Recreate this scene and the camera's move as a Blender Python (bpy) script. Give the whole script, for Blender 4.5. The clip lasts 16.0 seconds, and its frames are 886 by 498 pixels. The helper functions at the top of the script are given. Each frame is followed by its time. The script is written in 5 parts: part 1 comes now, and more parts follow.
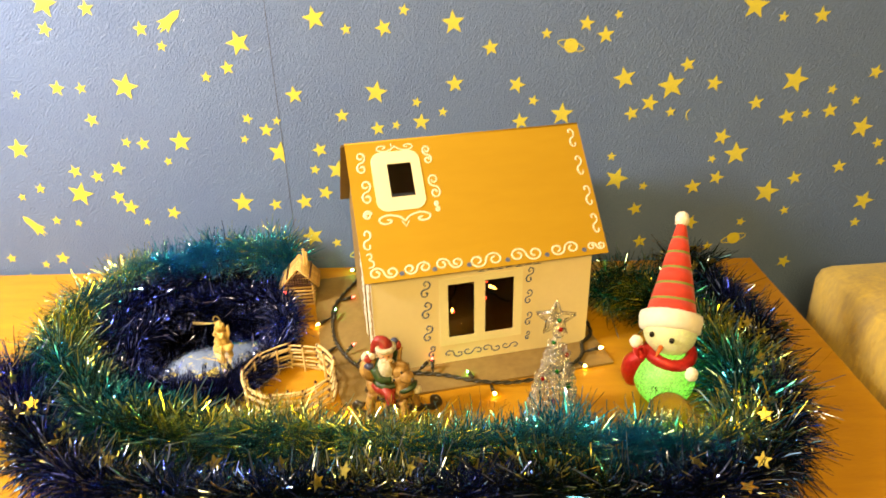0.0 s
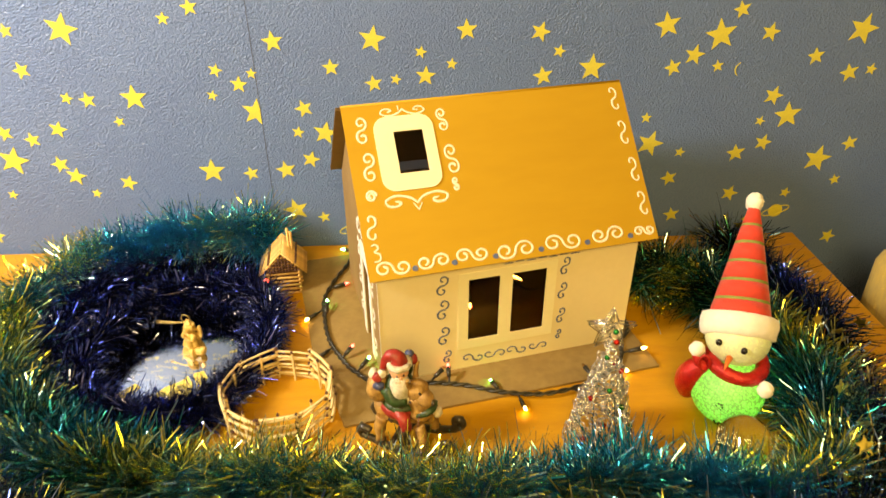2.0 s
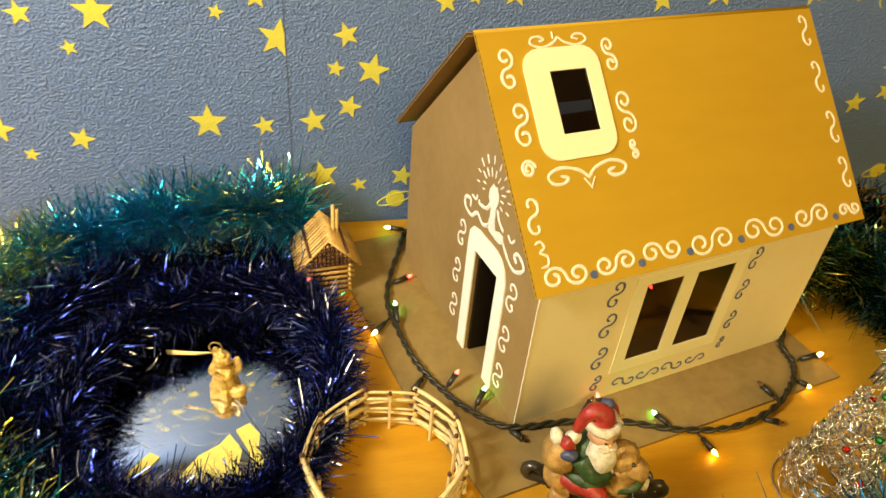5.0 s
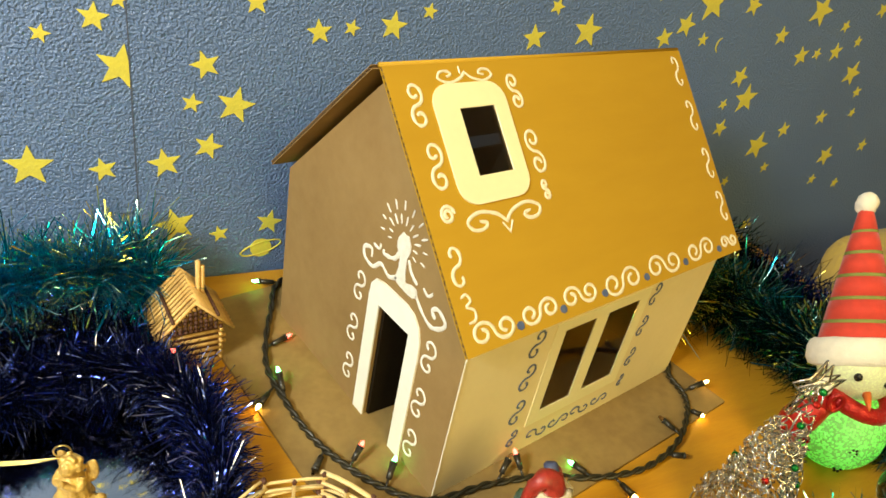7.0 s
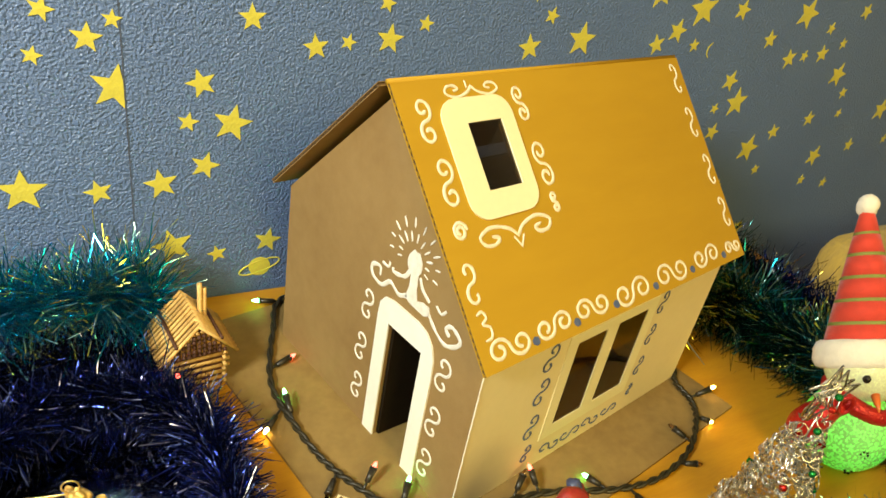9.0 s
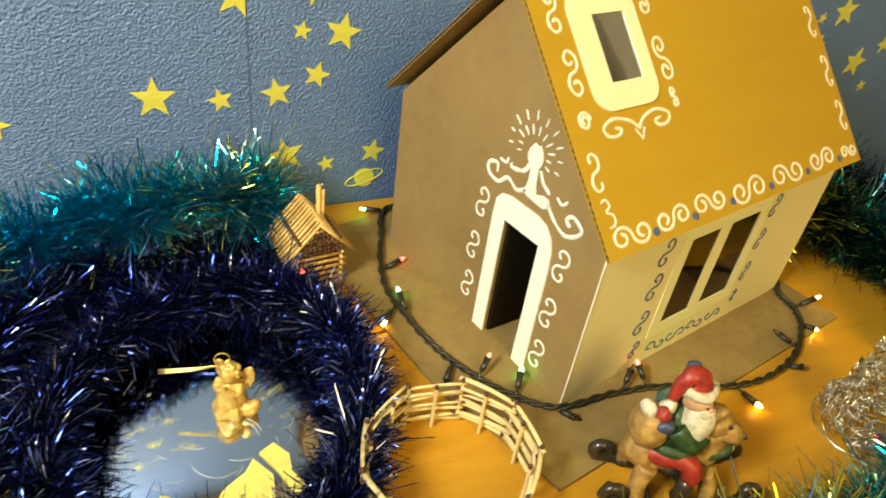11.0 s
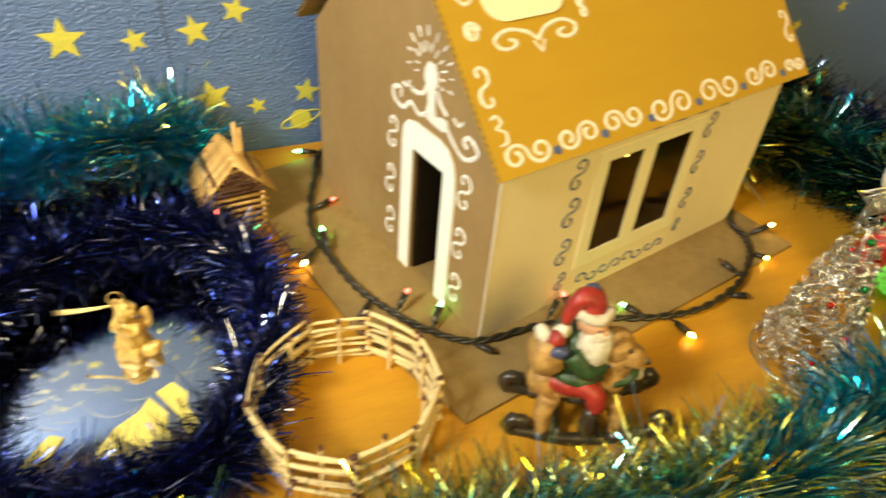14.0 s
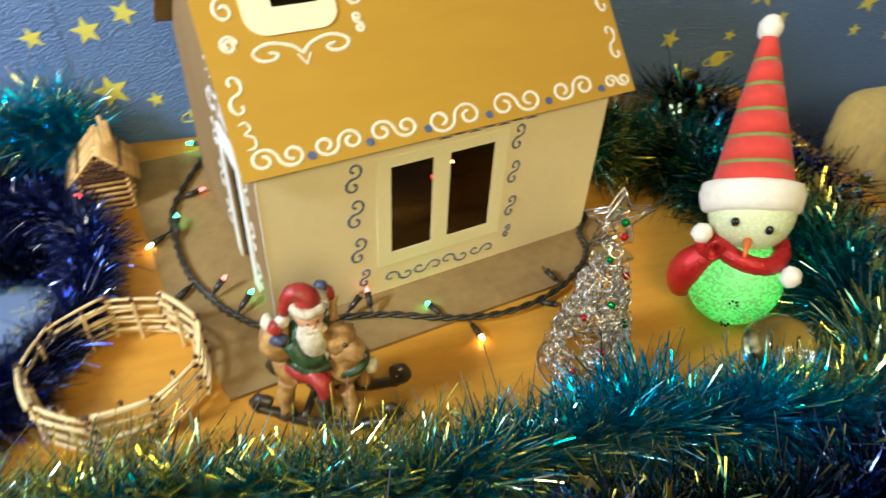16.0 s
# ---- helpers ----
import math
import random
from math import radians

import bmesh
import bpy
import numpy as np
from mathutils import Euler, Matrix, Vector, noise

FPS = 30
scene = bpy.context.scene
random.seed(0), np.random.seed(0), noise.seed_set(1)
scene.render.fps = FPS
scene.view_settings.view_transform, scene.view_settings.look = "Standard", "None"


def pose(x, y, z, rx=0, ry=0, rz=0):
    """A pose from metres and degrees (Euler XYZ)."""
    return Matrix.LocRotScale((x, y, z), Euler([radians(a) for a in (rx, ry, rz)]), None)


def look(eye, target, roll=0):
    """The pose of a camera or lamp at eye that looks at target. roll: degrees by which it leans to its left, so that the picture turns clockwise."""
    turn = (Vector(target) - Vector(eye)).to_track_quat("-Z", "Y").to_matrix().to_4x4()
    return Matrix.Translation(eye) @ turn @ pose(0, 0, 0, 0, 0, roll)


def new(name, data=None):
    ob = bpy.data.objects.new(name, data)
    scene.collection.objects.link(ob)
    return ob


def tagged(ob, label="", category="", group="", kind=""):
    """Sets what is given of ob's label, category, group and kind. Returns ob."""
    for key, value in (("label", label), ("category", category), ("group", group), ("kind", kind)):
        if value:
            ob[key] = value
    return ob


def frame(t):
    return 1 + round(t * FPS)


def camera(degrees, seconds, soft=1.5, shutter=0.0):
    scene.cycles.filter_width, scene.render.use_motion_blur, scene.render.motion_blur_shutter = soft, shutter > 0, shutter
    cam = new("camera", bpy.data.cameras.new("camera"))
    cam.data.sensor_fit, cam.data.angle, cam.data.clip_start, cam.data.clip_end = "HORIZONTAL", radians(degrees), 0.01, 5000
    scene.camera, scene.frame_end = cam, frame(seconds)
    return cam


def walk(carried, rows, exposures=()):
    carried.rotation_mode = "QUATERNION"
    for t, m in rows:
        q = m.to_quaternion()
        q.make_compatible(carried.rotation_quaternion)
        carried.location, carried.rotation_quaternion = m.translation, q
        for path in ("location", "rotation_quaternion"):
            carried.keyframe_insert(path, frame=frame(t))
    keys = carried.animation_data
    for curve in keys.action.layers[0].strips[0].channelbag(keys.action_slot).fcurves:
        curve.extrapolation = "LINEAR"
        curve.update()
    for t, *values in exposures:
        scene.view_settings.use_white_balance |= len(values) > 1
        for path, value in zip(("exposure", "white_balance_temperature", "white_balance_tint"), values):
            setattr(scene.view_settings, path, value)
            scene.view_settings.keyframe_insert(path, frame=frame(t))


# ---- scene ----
cam = camera(66.2, 16.0, shutter=0.5)
PATH = [
    (0, (0.06, -0.005, 0.547), (0.442, 1.74, -0.353), -1.5),
    (0.5, (0.063, 0.013, 0.535), (0.383, 1.734, -0.431), -1.7),
    (1, (0.058, 0.053, 0.526), (0.391, 1.76, -0.462), -1.5),
    (1.5, (0.051, 0.104, 0.53), (0.44, 1.802, -0.452), -1.0),
    (2, (0.042, 0.162, 0.518), (0.495, 1.807, -0.525), -0.2),
    (2.5, (0.026, 0.215, 0.52), (0.553, 1.854, -0.499), 0.3),
    (3, (0.014, 0.257, 0.496), (0.546, 1.857, -0.581), 0.6),
    (3.5, (-0.01, 0.301, 0.468), (0.501, 1.855, -0.682), 2.1),
    (3.7, (-0.022, 0.323, 0.459), (0.458, 1.866, -0.719), 2.6),
    (5.8, (-0.117, 0.47, 0.414), (0.906, 1.791, -0.685), 9.9),
    (6, (-0.114, 0.476, 0.409), (0.97, 1.769, -0.664), 11.2),
    (6.5, (-0.112, 0.495, 0.403), (1.023, 1.753, -0.658), 11.5),
    (7, (-0.121, 0.507, 0.402), (1.08, 1.733, -0.625), 11.8),
    (7.5, (-0.129, 0.525, 0.387), (1.072, 1.739, -0.653), 12.3),
    (8, (-0.131, 0.529, 0.395), (1.124, 1.728, -0.599), 12.6),
    (8.2, (-0.13, 0.529, 0.402), (1.132, 1.737, -0.572), 12.5),
    (10.3, (-0.134, 0.519, 0.39), (1.038, 1.687, -0.733), 7.7),
    (10.5, (-0.148, 0.521, 0.384), (0.998, 1.7, -0.755), 8.4),
    (11, (-0.178, 0.524, 0.375), (0.89, 1.753, -0.786), 8.4),
    (11.5, (-0.183, 0.515, 0.364), (0.814, 1.768, -0.833), 7.6),
    (12, (-0.198, 0.519, 0.346), (0.75, 1.783, -0.879), 8.6),
    (12.5, (-0.211, 0.52, 0.34), (0.697, 1.79, -0.91), 8.2),
    (13, (-0.209, 0.518, 0.339), (0.679, 1.789, -0.924), 7.8),
    (13.5, (-0.178, 0.501, 0.342), (0.71, 1.771, -0.922), 6.3),
    (14, (-0.108, 0.476, 0.353), (0.867, 1.693, -0.9), 5.1),
    (14.5, (-0.043, 0.447, 0.355), (0.97, 1.624, -0.906), 4.3),
    (15, (0.007, 0.421, 0.36), (1.065, 1.578, -0.881), 4.4),
    (15.5, (0.041, 0.382, 0.378), (1.032, 1.596, -0.865), 3.2),
    (16, (0.053, 0.349, 0.39), (0.827, 1.67, -0.896), 3.3),
]
EXPOSURES = [(0, 0.15, 8100, 13), (0.5, 0.13, 7800, 9), (1.0, 0.1, 8200, 13), (1.5, 0.08, 8000, 10), (2.0, 0.04, 8500, 12), (3.5, -0.12, 9300, 11), (6, -0.28, 7150, 2), (8, -0.28, 7000, 0), (10.5, -0.26, 7700, 0), (11, -0.26, 7100, -4), (12.5, -0.26, 6350, -1), (13.5, -0.24, 6550, -2), (14, -0.2, 7100, 4), (14.5, -0.2, 7300, 7), (15.0, -0.2, 6600, 8), (15.5, -0.22, 5800, 9), (16, -0.18, 5250, 9)]
walk(cam, [(t, look(eye, target, roll)) for t, eye, target, roll in PATH], EXPOSURES)

# ---- world, lights ----
world = bpy.data.worlds.new("room_air")
scene.world = world
world.use_nodes = True
world.node_tree.nodes["Background"].inputs[0].default_value = (0.9, 0.8, 0.65, 1)
world.node_tree.nodes["Background"].inputs[1].default_value = 0.02


def area_lamp(name, eye, target, size, watts, colour):
    data = bpy.data.lights.new(name, "AREA")
    data.shape, data.size, data.energy, data.color = "DISK", size, watts, colour
    ob = new(name, data)
    ob.matrix_world = look(eye, target)
    return ob


area_lamp("warm_room_lamp", (-0.25, -0.75, 1.30), (0.2, 0.75, 0.05), 0.95, 38.0, (1.0, 0.75, 0.30))
area_lamp("white_side_lamp", (-0.88, 0.64, 0.86), (-0.22, 1.04, 0.22), 0.30, 30.0, (0.98, 0.96, 0.91))


# ---- materials ----
def nodes_of(m):
    return m.node_tree.nodes, m.node_tree.links


def paint(name, colour, rough=0.6, metal=0.0, vary=0.15, scale=40.0, bump=0.0, bump_scale=400.0, second=None, coat=0.0,
          stretch=(1, 1, 1), piece=0.0, sheen=0.0):
    """A surface with colour variation at two scales, fine relief and piece-to-piece difference."""
    m = bpy.data.materials.new(name)
    m.use_nodes = True
    n, l = nodes_of(m)
    b = n["Principled BSDF"]
    b.inputs["Roughness"].default_value, b.inputs["Metallic"].default_value = rough, metal
    b.inputs["Coat Weight"].default_value = coat
    b.inputs["Sheen Weight"].default_value = sheen
    tc, mp = n.new("ShaderNodeTexCoord"), n.new("ShaderNodeMapping")
    mp.inputs["Scale"].default_value = stretch
    l.new(tc.outputs["Object"], mp.inputs["Vector"])
    big, fine = n.new("ShaderNodeTexNoise"), n.new("ShaderNodeTexNoise")
    big.inputs["Scale"].default_value, fine.inputs["Scale"].default_value = scale, scale * 9
    big.inputs["Detail"].default_value, fine.inputs["Detail"].default_value = 4, 3
    mix = n.new("ShaderNodeMix")
    mix.data_type = "RGBA"
    second = second or tuple(c * 0.6 for c in colour)
    mix.inputs[6].default_value, mix.inputs[7].default_value = (*colour, 1), (*second, 1)
    add = n.new("ShaderNodeMath")
    add.operation = "ADD"
    half = n.new("ShaderNodeMath")
    half.operation, half.inputs[1].default_value = "MULTIPLY", 0.5
    ramp = n.new("ShaderNodeMapRange")
    ramp.inputs[1].default_value, ramp.inputs[2].default_value = 0.55, 1.0
    ramp.inputs[3].default_value, ramp.inputs[4].default_value = 0.0, min(1.0, vary * 3)
    for tex in (big, fine):
        l.new(mp.outputs[0], tex.inputs["Vector"])
    l.new(fine.outputs["Fac"], half.inputs[0])
    l.new(big.outputs["Fac"], add.inputs[0])
    l.new(half.outputs[0], add.inputs[1])
    l.new(add.outputs[0], ramp.inputs[0])
    l.new(ramp.outputs[0], mix.inputs[0])
    out = mix.outputs[2]
    if piece:
        info, hsv = n.new("ShaderNodeObjectInfo"), n.new("ShaderNodeHueSaturation")
        rng = n.new("ShaderNodeMapRange")
        rng.inputs[3].default_value, rng.inputs[4].default_value = 1 - piece, 1 + piece
        l.new(info.outputs["Random"], rng.inputs[0])
        l.new(rng.outputs[0], hsv.inputs["Value"])
        l.new(out, hsv.inputs["Color"])
        out = hsv.outputs[0]
    l.new(out, b.inputs["Base Color"])
    if bump:
        t, bm_ = n.new("ShaderNodeTexNoise"), n.new("ShaderNodeBump")
        t.inputs["Scale"].default_value, t.inputs["Detail"].default_value = bump_scale, 3
        bm_.inputs["Strength"].default_value, bm_.inputs["Distance"].default_value = bump, 0.001
        l.new(mp.outputs[0], t.inputs["Vector"])
        l.new(t.outputs["Fac"], bm_.inputs["Height"])
        l.new(bm_.outputs[0], b.inputs["Normal"])
    return m


def tinsel_foil(name, dark, light, tip, tip_from=0.62, glint_tint=(0.35, 0.62, 0.66)):
    """Metallic foil bristles: UV x is the dye along the garland, UV y runs from root to tip."""
    m = bpy.data.materials.new(name)
    m.use_nodes = True
    n, l = nodes_of(m)
    b = n["Principled BSDF"]
    b.inputs["Metallic"].default_value, b.inputs["Roughness"].default_value = 0.94, 0.16
    uv, sep = n.new("ShaderNodeUVMap"), n.new("ShaderNodeSeparateXYZ")
    geo = n.new("ShaderNodeNewGeometry")
    l.new(uv.outputs[0], sep.inputs[0])
    a, c = n.new("ShaderNodeMix"), n.new("ShaderNodeMix")
    a.data_type = c.data_type = "RGBA"
    a.inputs[6].default_value, a.inputs[7].default_value, c.inputs[7].default_value = (*dark, 1), (*light, 1), (*tip, 1)
    r = n.new("ShaderNodeMapRange")
    r.inputs[1].default_value, r.inputs[2].default_value = tip_from, 1.0
    l.new(sep.outputs[1], r.inputs[0])
    gate = n.new("ShaderNodeMath")
    gate.operation = "MULTIPLY"
    l.new(r.outputs[0], gate.inputs[0])
    l.new(geo.outputs["Random Per Island"], gate.inputs[1])
    l.new(sep.outputs[0], a.inputs[0])
    l.new(a.outputs[2], c.inputs[6])
    gain = n.new("ShaderNodeMath")
    gain.operation, gain.inputs[1].default_value, gain.use_clamp = "MULTIPLY", 2.4, True
    l.new(gate.outputs[0], gain.inputs[0])
    l.new(gain.outputs[0], c.inputs[0])
    # glint painted into the colour: about one strand in nine is tinted pale
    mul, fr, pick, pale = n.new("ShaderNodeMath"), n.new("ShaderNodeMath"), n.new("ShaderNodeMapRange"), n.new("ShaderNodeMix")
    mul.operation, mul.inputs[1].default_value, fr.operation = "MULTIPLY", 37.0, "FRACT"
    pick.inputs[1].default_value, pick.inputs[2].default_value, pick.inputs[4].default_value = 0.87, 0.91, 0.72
    pale.data_type, pale.inputs[7].default_value = "RGBA", (*glint_tint, 1)
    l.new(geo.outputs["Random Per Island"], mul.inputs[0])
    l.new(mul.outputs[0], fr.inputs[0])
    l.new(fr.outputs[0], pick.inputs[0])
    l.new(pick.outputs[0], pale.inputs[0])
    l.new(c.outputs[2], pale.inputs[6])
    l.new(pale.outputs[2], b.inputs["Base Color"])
    return m


def glow(name, colour, strength, base=None, rough=0.25):
    m = paint(name, base or colour, rough, 0, 0.05)
    b = m.node_tree.nodes["Principled BSDF"]
    b.inputs["Emission Color"].default_value, b.inputs["Emission Strength"].default_value = (*colour, 1), strength
    return m


def clear(name, colour, ior=1.5, rough=0.02):
    m = paint(name, colour, rough, 0, 0.0)
    b = m.node_tree.nodes["Principled BSDF"]
    b.inputs["Transmission Weight"].default_value, b.inputs["IOR"].default_value = 1.0, ior
    return m


def wallpaper_surface():
    m = paint("embossed_blue_wallpaper", (0.112, 0.185, 0.375), 0.34, 0, 0.18, 9.0, second=(0.09, 0.15, 0.33))
    n, l = nodes_of(m)
    b = n["Principled BSDF"]
    tc = n.new("ShaderNodeTexCoord")
    v, t, bump = n.new("ShaderNodeTexVoronoi"), n.new("ShaderNodeTexNoise"), n.new("ShaderNodeBump")
    v.feature, v.inputs["Scale"].default_value = "SMOOTH_F1", 470.0
    t.inputs["Scale"].default_value, t.inputs["Detail"].default_value = 620.0, 3
    add = n.new("ShaderNodeMath")
    add.operation = "ADD"
    l.new(tc.outputs["Object"], v.inputs["Vector"])
    l.new(tc.outputs["Object"], t.inputs["Vector"])
    l.new(v.outputs["Distance"], add.inputs[0])
    l.new(t.outputs["Fac"], add.inputs[1])
    bump.inputs["Strength"].default_value, bump.inputs["Distance"].default_value = 1.0, 0.0016
    l.new(add.outputs[0], bump.inputs["Height"])
    l.new(bump.outputs[0], b.inputs["Normal"])
    return m


def rippled_mirror():
    m = bpy.data.materials.new("film_covered_mirror")
    m.use_nodes = True
    n, l = nodes_of(m)
    b = n["Principled BSDF"]
    b.inputs["Base Color"].default_value, b.inputs["Metallic"].default_value = (0.86, 0.88, 0.9, 1), 1.0
    b.inputs["Roughness"].default_value = 0.05
    tc, mp, t, bump = n.new("ShaderNodeTexCoord"), n.new("ShaderNodeMapping"), n.new("ShaderNodeTexNoise"), n.new("ShaderNodeBump")
    mp.inputs["Scale"].default_value, mp.inputs["Rotation"].default_value = (1, 0.35, 1), (0, 0, 0.6)
    t.inputs["Scale"].default_value, t.inputs["Detail"].default_value = 38.0, 9
    bump.inputs["Strength"].default_value, bump.inputs["Distance"].default_value = 0.30, 0.0026
    l.new(tc.outputs["Object"], mp.inputs[0])
    l.new(mp.outputs[0], t.inputs["Vector"])
    l.new(t.outputs["Fac"], bump.inputs["Height"])
    l.new(bump.outputs[0], b.inputs["Normal"])
    return m


M_WALL = wallpaper_surface()
M_STAR = paint("printed_star_yellow", (0.66, 0.59, 0.09), 0.4, 0, 0.3, 60, bump=0.5, bump_scale=330, second=(0.52, 0.47, 0.09))
M_SEAM = paint("wallpaper_seam_shade", (0.06, 0.08, 0.14), 0.7)
M_PLASTER = paint("pale_room_plaster", (0.74, 0.69, 0.60), 0.85, 0, 0.1, 3)
M_FLOOR = paint("room_floor_wood", (0.30, 0.18, 0.09), 0.5, 0, 0.3, 6, stretch=(1, 6, 1))
M_TABLE = paint("orange_wood_laminate", (0.54, 0.27, 0.024), 0.34, 0, 0.3, 10, second=(0.44, 0.20, 0.02), stretch=(1, 7, 1), bump=0.05, bump_scale=250)
M_EDGE = paint("table_edge_band", (0.42, 0.20, 0.06), 0.45, 0, 0.15, 20)
M_SHEET = paint("brown_cardboard_sheet", (0.270, 0.182, 0.066), 0.75, 0, 0.45, 14, second=(0.19, 0.12, 0.045), bump=0.15, bump_scale=700)
M_RAW = paint("raw_brown_cardboard", (0.290, 0.186, 0.076), 0.75, 0, 0.30, 12, second=(0.23, 0.14, 0.055), bump=0.12, bump_scale=600)
M_ROOF = paint("ochre_cardboard", (0.45, 0.265, 0.026), 0.62, 0, 0.2, 10, second=(0.38, 0.21, 0.02), bump=0.12, bump_scale=300, stretch=(0.25, 1, 1))
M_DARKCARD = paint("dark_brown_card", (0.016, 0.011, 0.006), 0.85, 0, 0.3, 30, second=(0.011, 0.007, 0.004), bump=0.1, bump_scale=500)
# core coloured darker than the card to give the flute holes their shade
M_FLUTE = paint("cardboard_fluting", (0.17, 0.10, 0.045), 0.85, 0, 0.2, 60)
M_CREAM = paint("cream_paper", (0.78, 0.68, 0.43), 0.6, 0, 0.14, 16, second=(0.68, 0.58, 0.35), bump=0.08, bump_scale=500)
M_FRAME = paint("ivory_paper_frame", (0.83, 0.77, 0.50), 0.55, 0, 0.06, 20)
M_DOORFRAME = paint("white_paper_frame", (0.82, 0.80, 0.72), 0.55, 0, 0.06, 20)
M_WHITE = paint("white_correction_paint", (0.80, 0.74, 0.58), 0.45, 0, 0.2, 200, bump=0.3, bump_scale=500, second=(0.6, 0.5, 0.33))
M_WHITE2 = paint("white_gel_paint", (0.80, 0.77, 0.70), 0.45, 0, 0.2, 200, bump=0.3, bump_scale=500, second=(0.62, 0.55, 0.45))
M_BLUEPAINT = paint("grey_blue_gel_paint", (0.055, 0.085, 0.19), 0.4, 0, 0.25, 200, bump=0.3, bump_scale=500, second=(0.13, 0.17, 0.28))
M_MATCH = paint("match_wood", (0.78, 0.62, 0.32), 0.65, 0, 0.25, 90, second=(0.56, 0.38, 0.15), bump=0.2, bump_scale=500, piece=0.14)
M_LOG = paint("aged_match_wood", (0.70, 0.47, 0.17), 0.65, 0, 0.4, 90, second=(0.36, 0.19, 0.06), bump=0.2, bump_scale=500, piece=0.25)
M_MATCHHEAD = paint("brown_match_head", (0.085, 0.03, 0.016), 0.7, 0, 0.3, 300, bump=0.4, bump_scale=1200)
M_CABLE = paint("dark_green_cable", (0.022, 0.019, 0.010), 0.42, 0, 0.2, 100)
M_SOCKET = paint("dark_bulb_socket", (0.025, 0.022, 0.016), 0.38, 0, 0.2, 200)
M_BULB_G = glow("green_lit_bulb", (0.10, 1.0, 0.22), 36.0)
M_BULB_R = glow("red_lit_bulb", (1.0, 0.10, 0.08), 9.0)
M_BULB_Y = glow("amber_lit_bulb", (1.0, 0.62, 0.16), 45.0)
M_BULB_OFF = clear("unlit_bulb", (0.75, 0.55, 0.4))
M_YPATCH = paint("pale_yellow_film", (0.86, 0.70, 0.16), 0.25, 0, 0.3, 120, second=(0.70, 0.55, 0.14), bump=0.4, bump_scale=160)
M_MIRROR = rippled_mirror()
M_CREASE = paint("creased_clear_film", (0.60, 0.64, 0.70), 0.25, 0.3, 0.2, 200)
M_FILM = clear("smoky_clear_film", (0.36, 0.25, 0.16), 1.28, 0.02)
M_GLASS = clear("clear_glass", (0.93, 0.97, 0.93), 1.5, 0.0)
M_SILVER = paint("silver_wire", (0.78, 0.76, 0.70), 0.25, 1.0, 0.1, 200)
M_GOLDCORD = paint("gold_cord", (0.80, 0.58, 0.20), 0.3, 0.9, 0.1, 300)
M_GOLD = paint("gold_foil", (0.82, 0.66, 0.16), 0.30, 0.95, 0.15, 200)
M_RED = paint("red_fabric", (0.62, 0.045, 0.025), 0.8, 0, 0.15, 150, bump=0.3, bump_scale=1500, sheen=0.2)
M_STRIPE = paint("olive_stripe", (0.24, 0.26, 0.06), 0.8, 0, 0.2, 150)
M_PLUSH = paint("white_plush", (0.86, 0.80, 0.68), 0.95, 0, 0.1, 150, bump=0.9, bump_scale=900, sheen=0.3)
def glitter(name, colour, base, cells, low, high):
    """Lit plastic strewn with glitter flakes, each of its own tilt and sparkle."""
    m = glow(name, colour, low, base, 0.22)
    n, l = nodes_of(m)
    b = n["Principled BSDF"]
    tc, flake, lump, hump, lit = n.new("ShaderNodeTexCoord"), n.new("ShaderNodeTexVoronoi"), n.new("ShaderNodeTexNoise"), n.new("ShaderNodeBump"), n.new("ShaderNodeMapRange")
    add = n.new("ShaderNodeMath")
    add.operation = "ADD"
    flake.inputs["Scale"].default_value, lump.inputs["Scale"].default_value = cells, cells * 1.7
    hump.inputs["Strength"].default_value, hump.inputs["Distance"].default_value = 0.7, 0.0009
    lit.inputs[1].default_value, lit.inputs[2].default_value, lit.inputs[3].default_value, lit.inputs[4].default_value = 0.45, 1.0, low, high
    l.new(tc.outputs["Object"], flake.inputs["Vector"])
    l.new(tc.outputs["Object"], lump.inputs["Vector"])
    l.new(flake.outputs["Color"], add.inputs[0])
    l.new(lump.outputs["Fac"], add.inputs[1])
    l.new(add.outputs[0], hump.inputs["Height"])
    l.new(hump.outputs[0], b.inputs["Normal"])
    l.new(flake.outputs["Color"], lit.inputs[0])
    l.new(lit.outputs[0], b.inputs["Emission Strength"])
    return m


M_BODY = glitter("green_lit_glitter_body", (0.12, 1.0, 0.10), (0.20, 0.48, 0.14), 620.0, 0.26, 1.5)
M_HEAD = glitter("pale_lit_glitter_head", (0.62, 0.85, 0.30), (0.66, 0.68, 0.42), 680.0, 0.06, 0.30)
M_BLACK = paint("glossy_black", (0.012, 0.011, 0.01), 0.15, 0, 0.1)
M_ORANGE = paint("orange_plastic", (0.75, 0.16, 0.03), 0.4)
M_REDFOIL = paint("red_foil_scarf", (0.55, 0.02, 0.02), 0.3, 0.35, 0.3, 200, bump=0.9, bump_scale=500)
M_BEADG = paint("green_bead", (0.01, 0.20, 0.04), 0.12, 0.6)
M_BEADR = paint("red_bead", (0.50, 0.02, 0.015), 0.12, 0.6)
M_RESIN_TAN = paint("tan_resin", (0.46, 0.265, 0.075), 0.55, 0, 0.55, 130, second=(0.17, 0.08, 0.02), bump=0.6, bump_scale=380)
M_RESIN_RED = paint("red_resin", (0.37, 0.03, 0.02), 0.45, 0, 0.5, 150, second=(0.18, 0.015, 0.01), bump=0.5, bump_scale=400)
M_RESIN_GREEN = paint("dark_green_resin", (0.03, 0.075, 0.02), 0.45, 0, 0.5, 150, second=(0.012, 0.02, 0.008), bump=0.6, bump_scale=380)
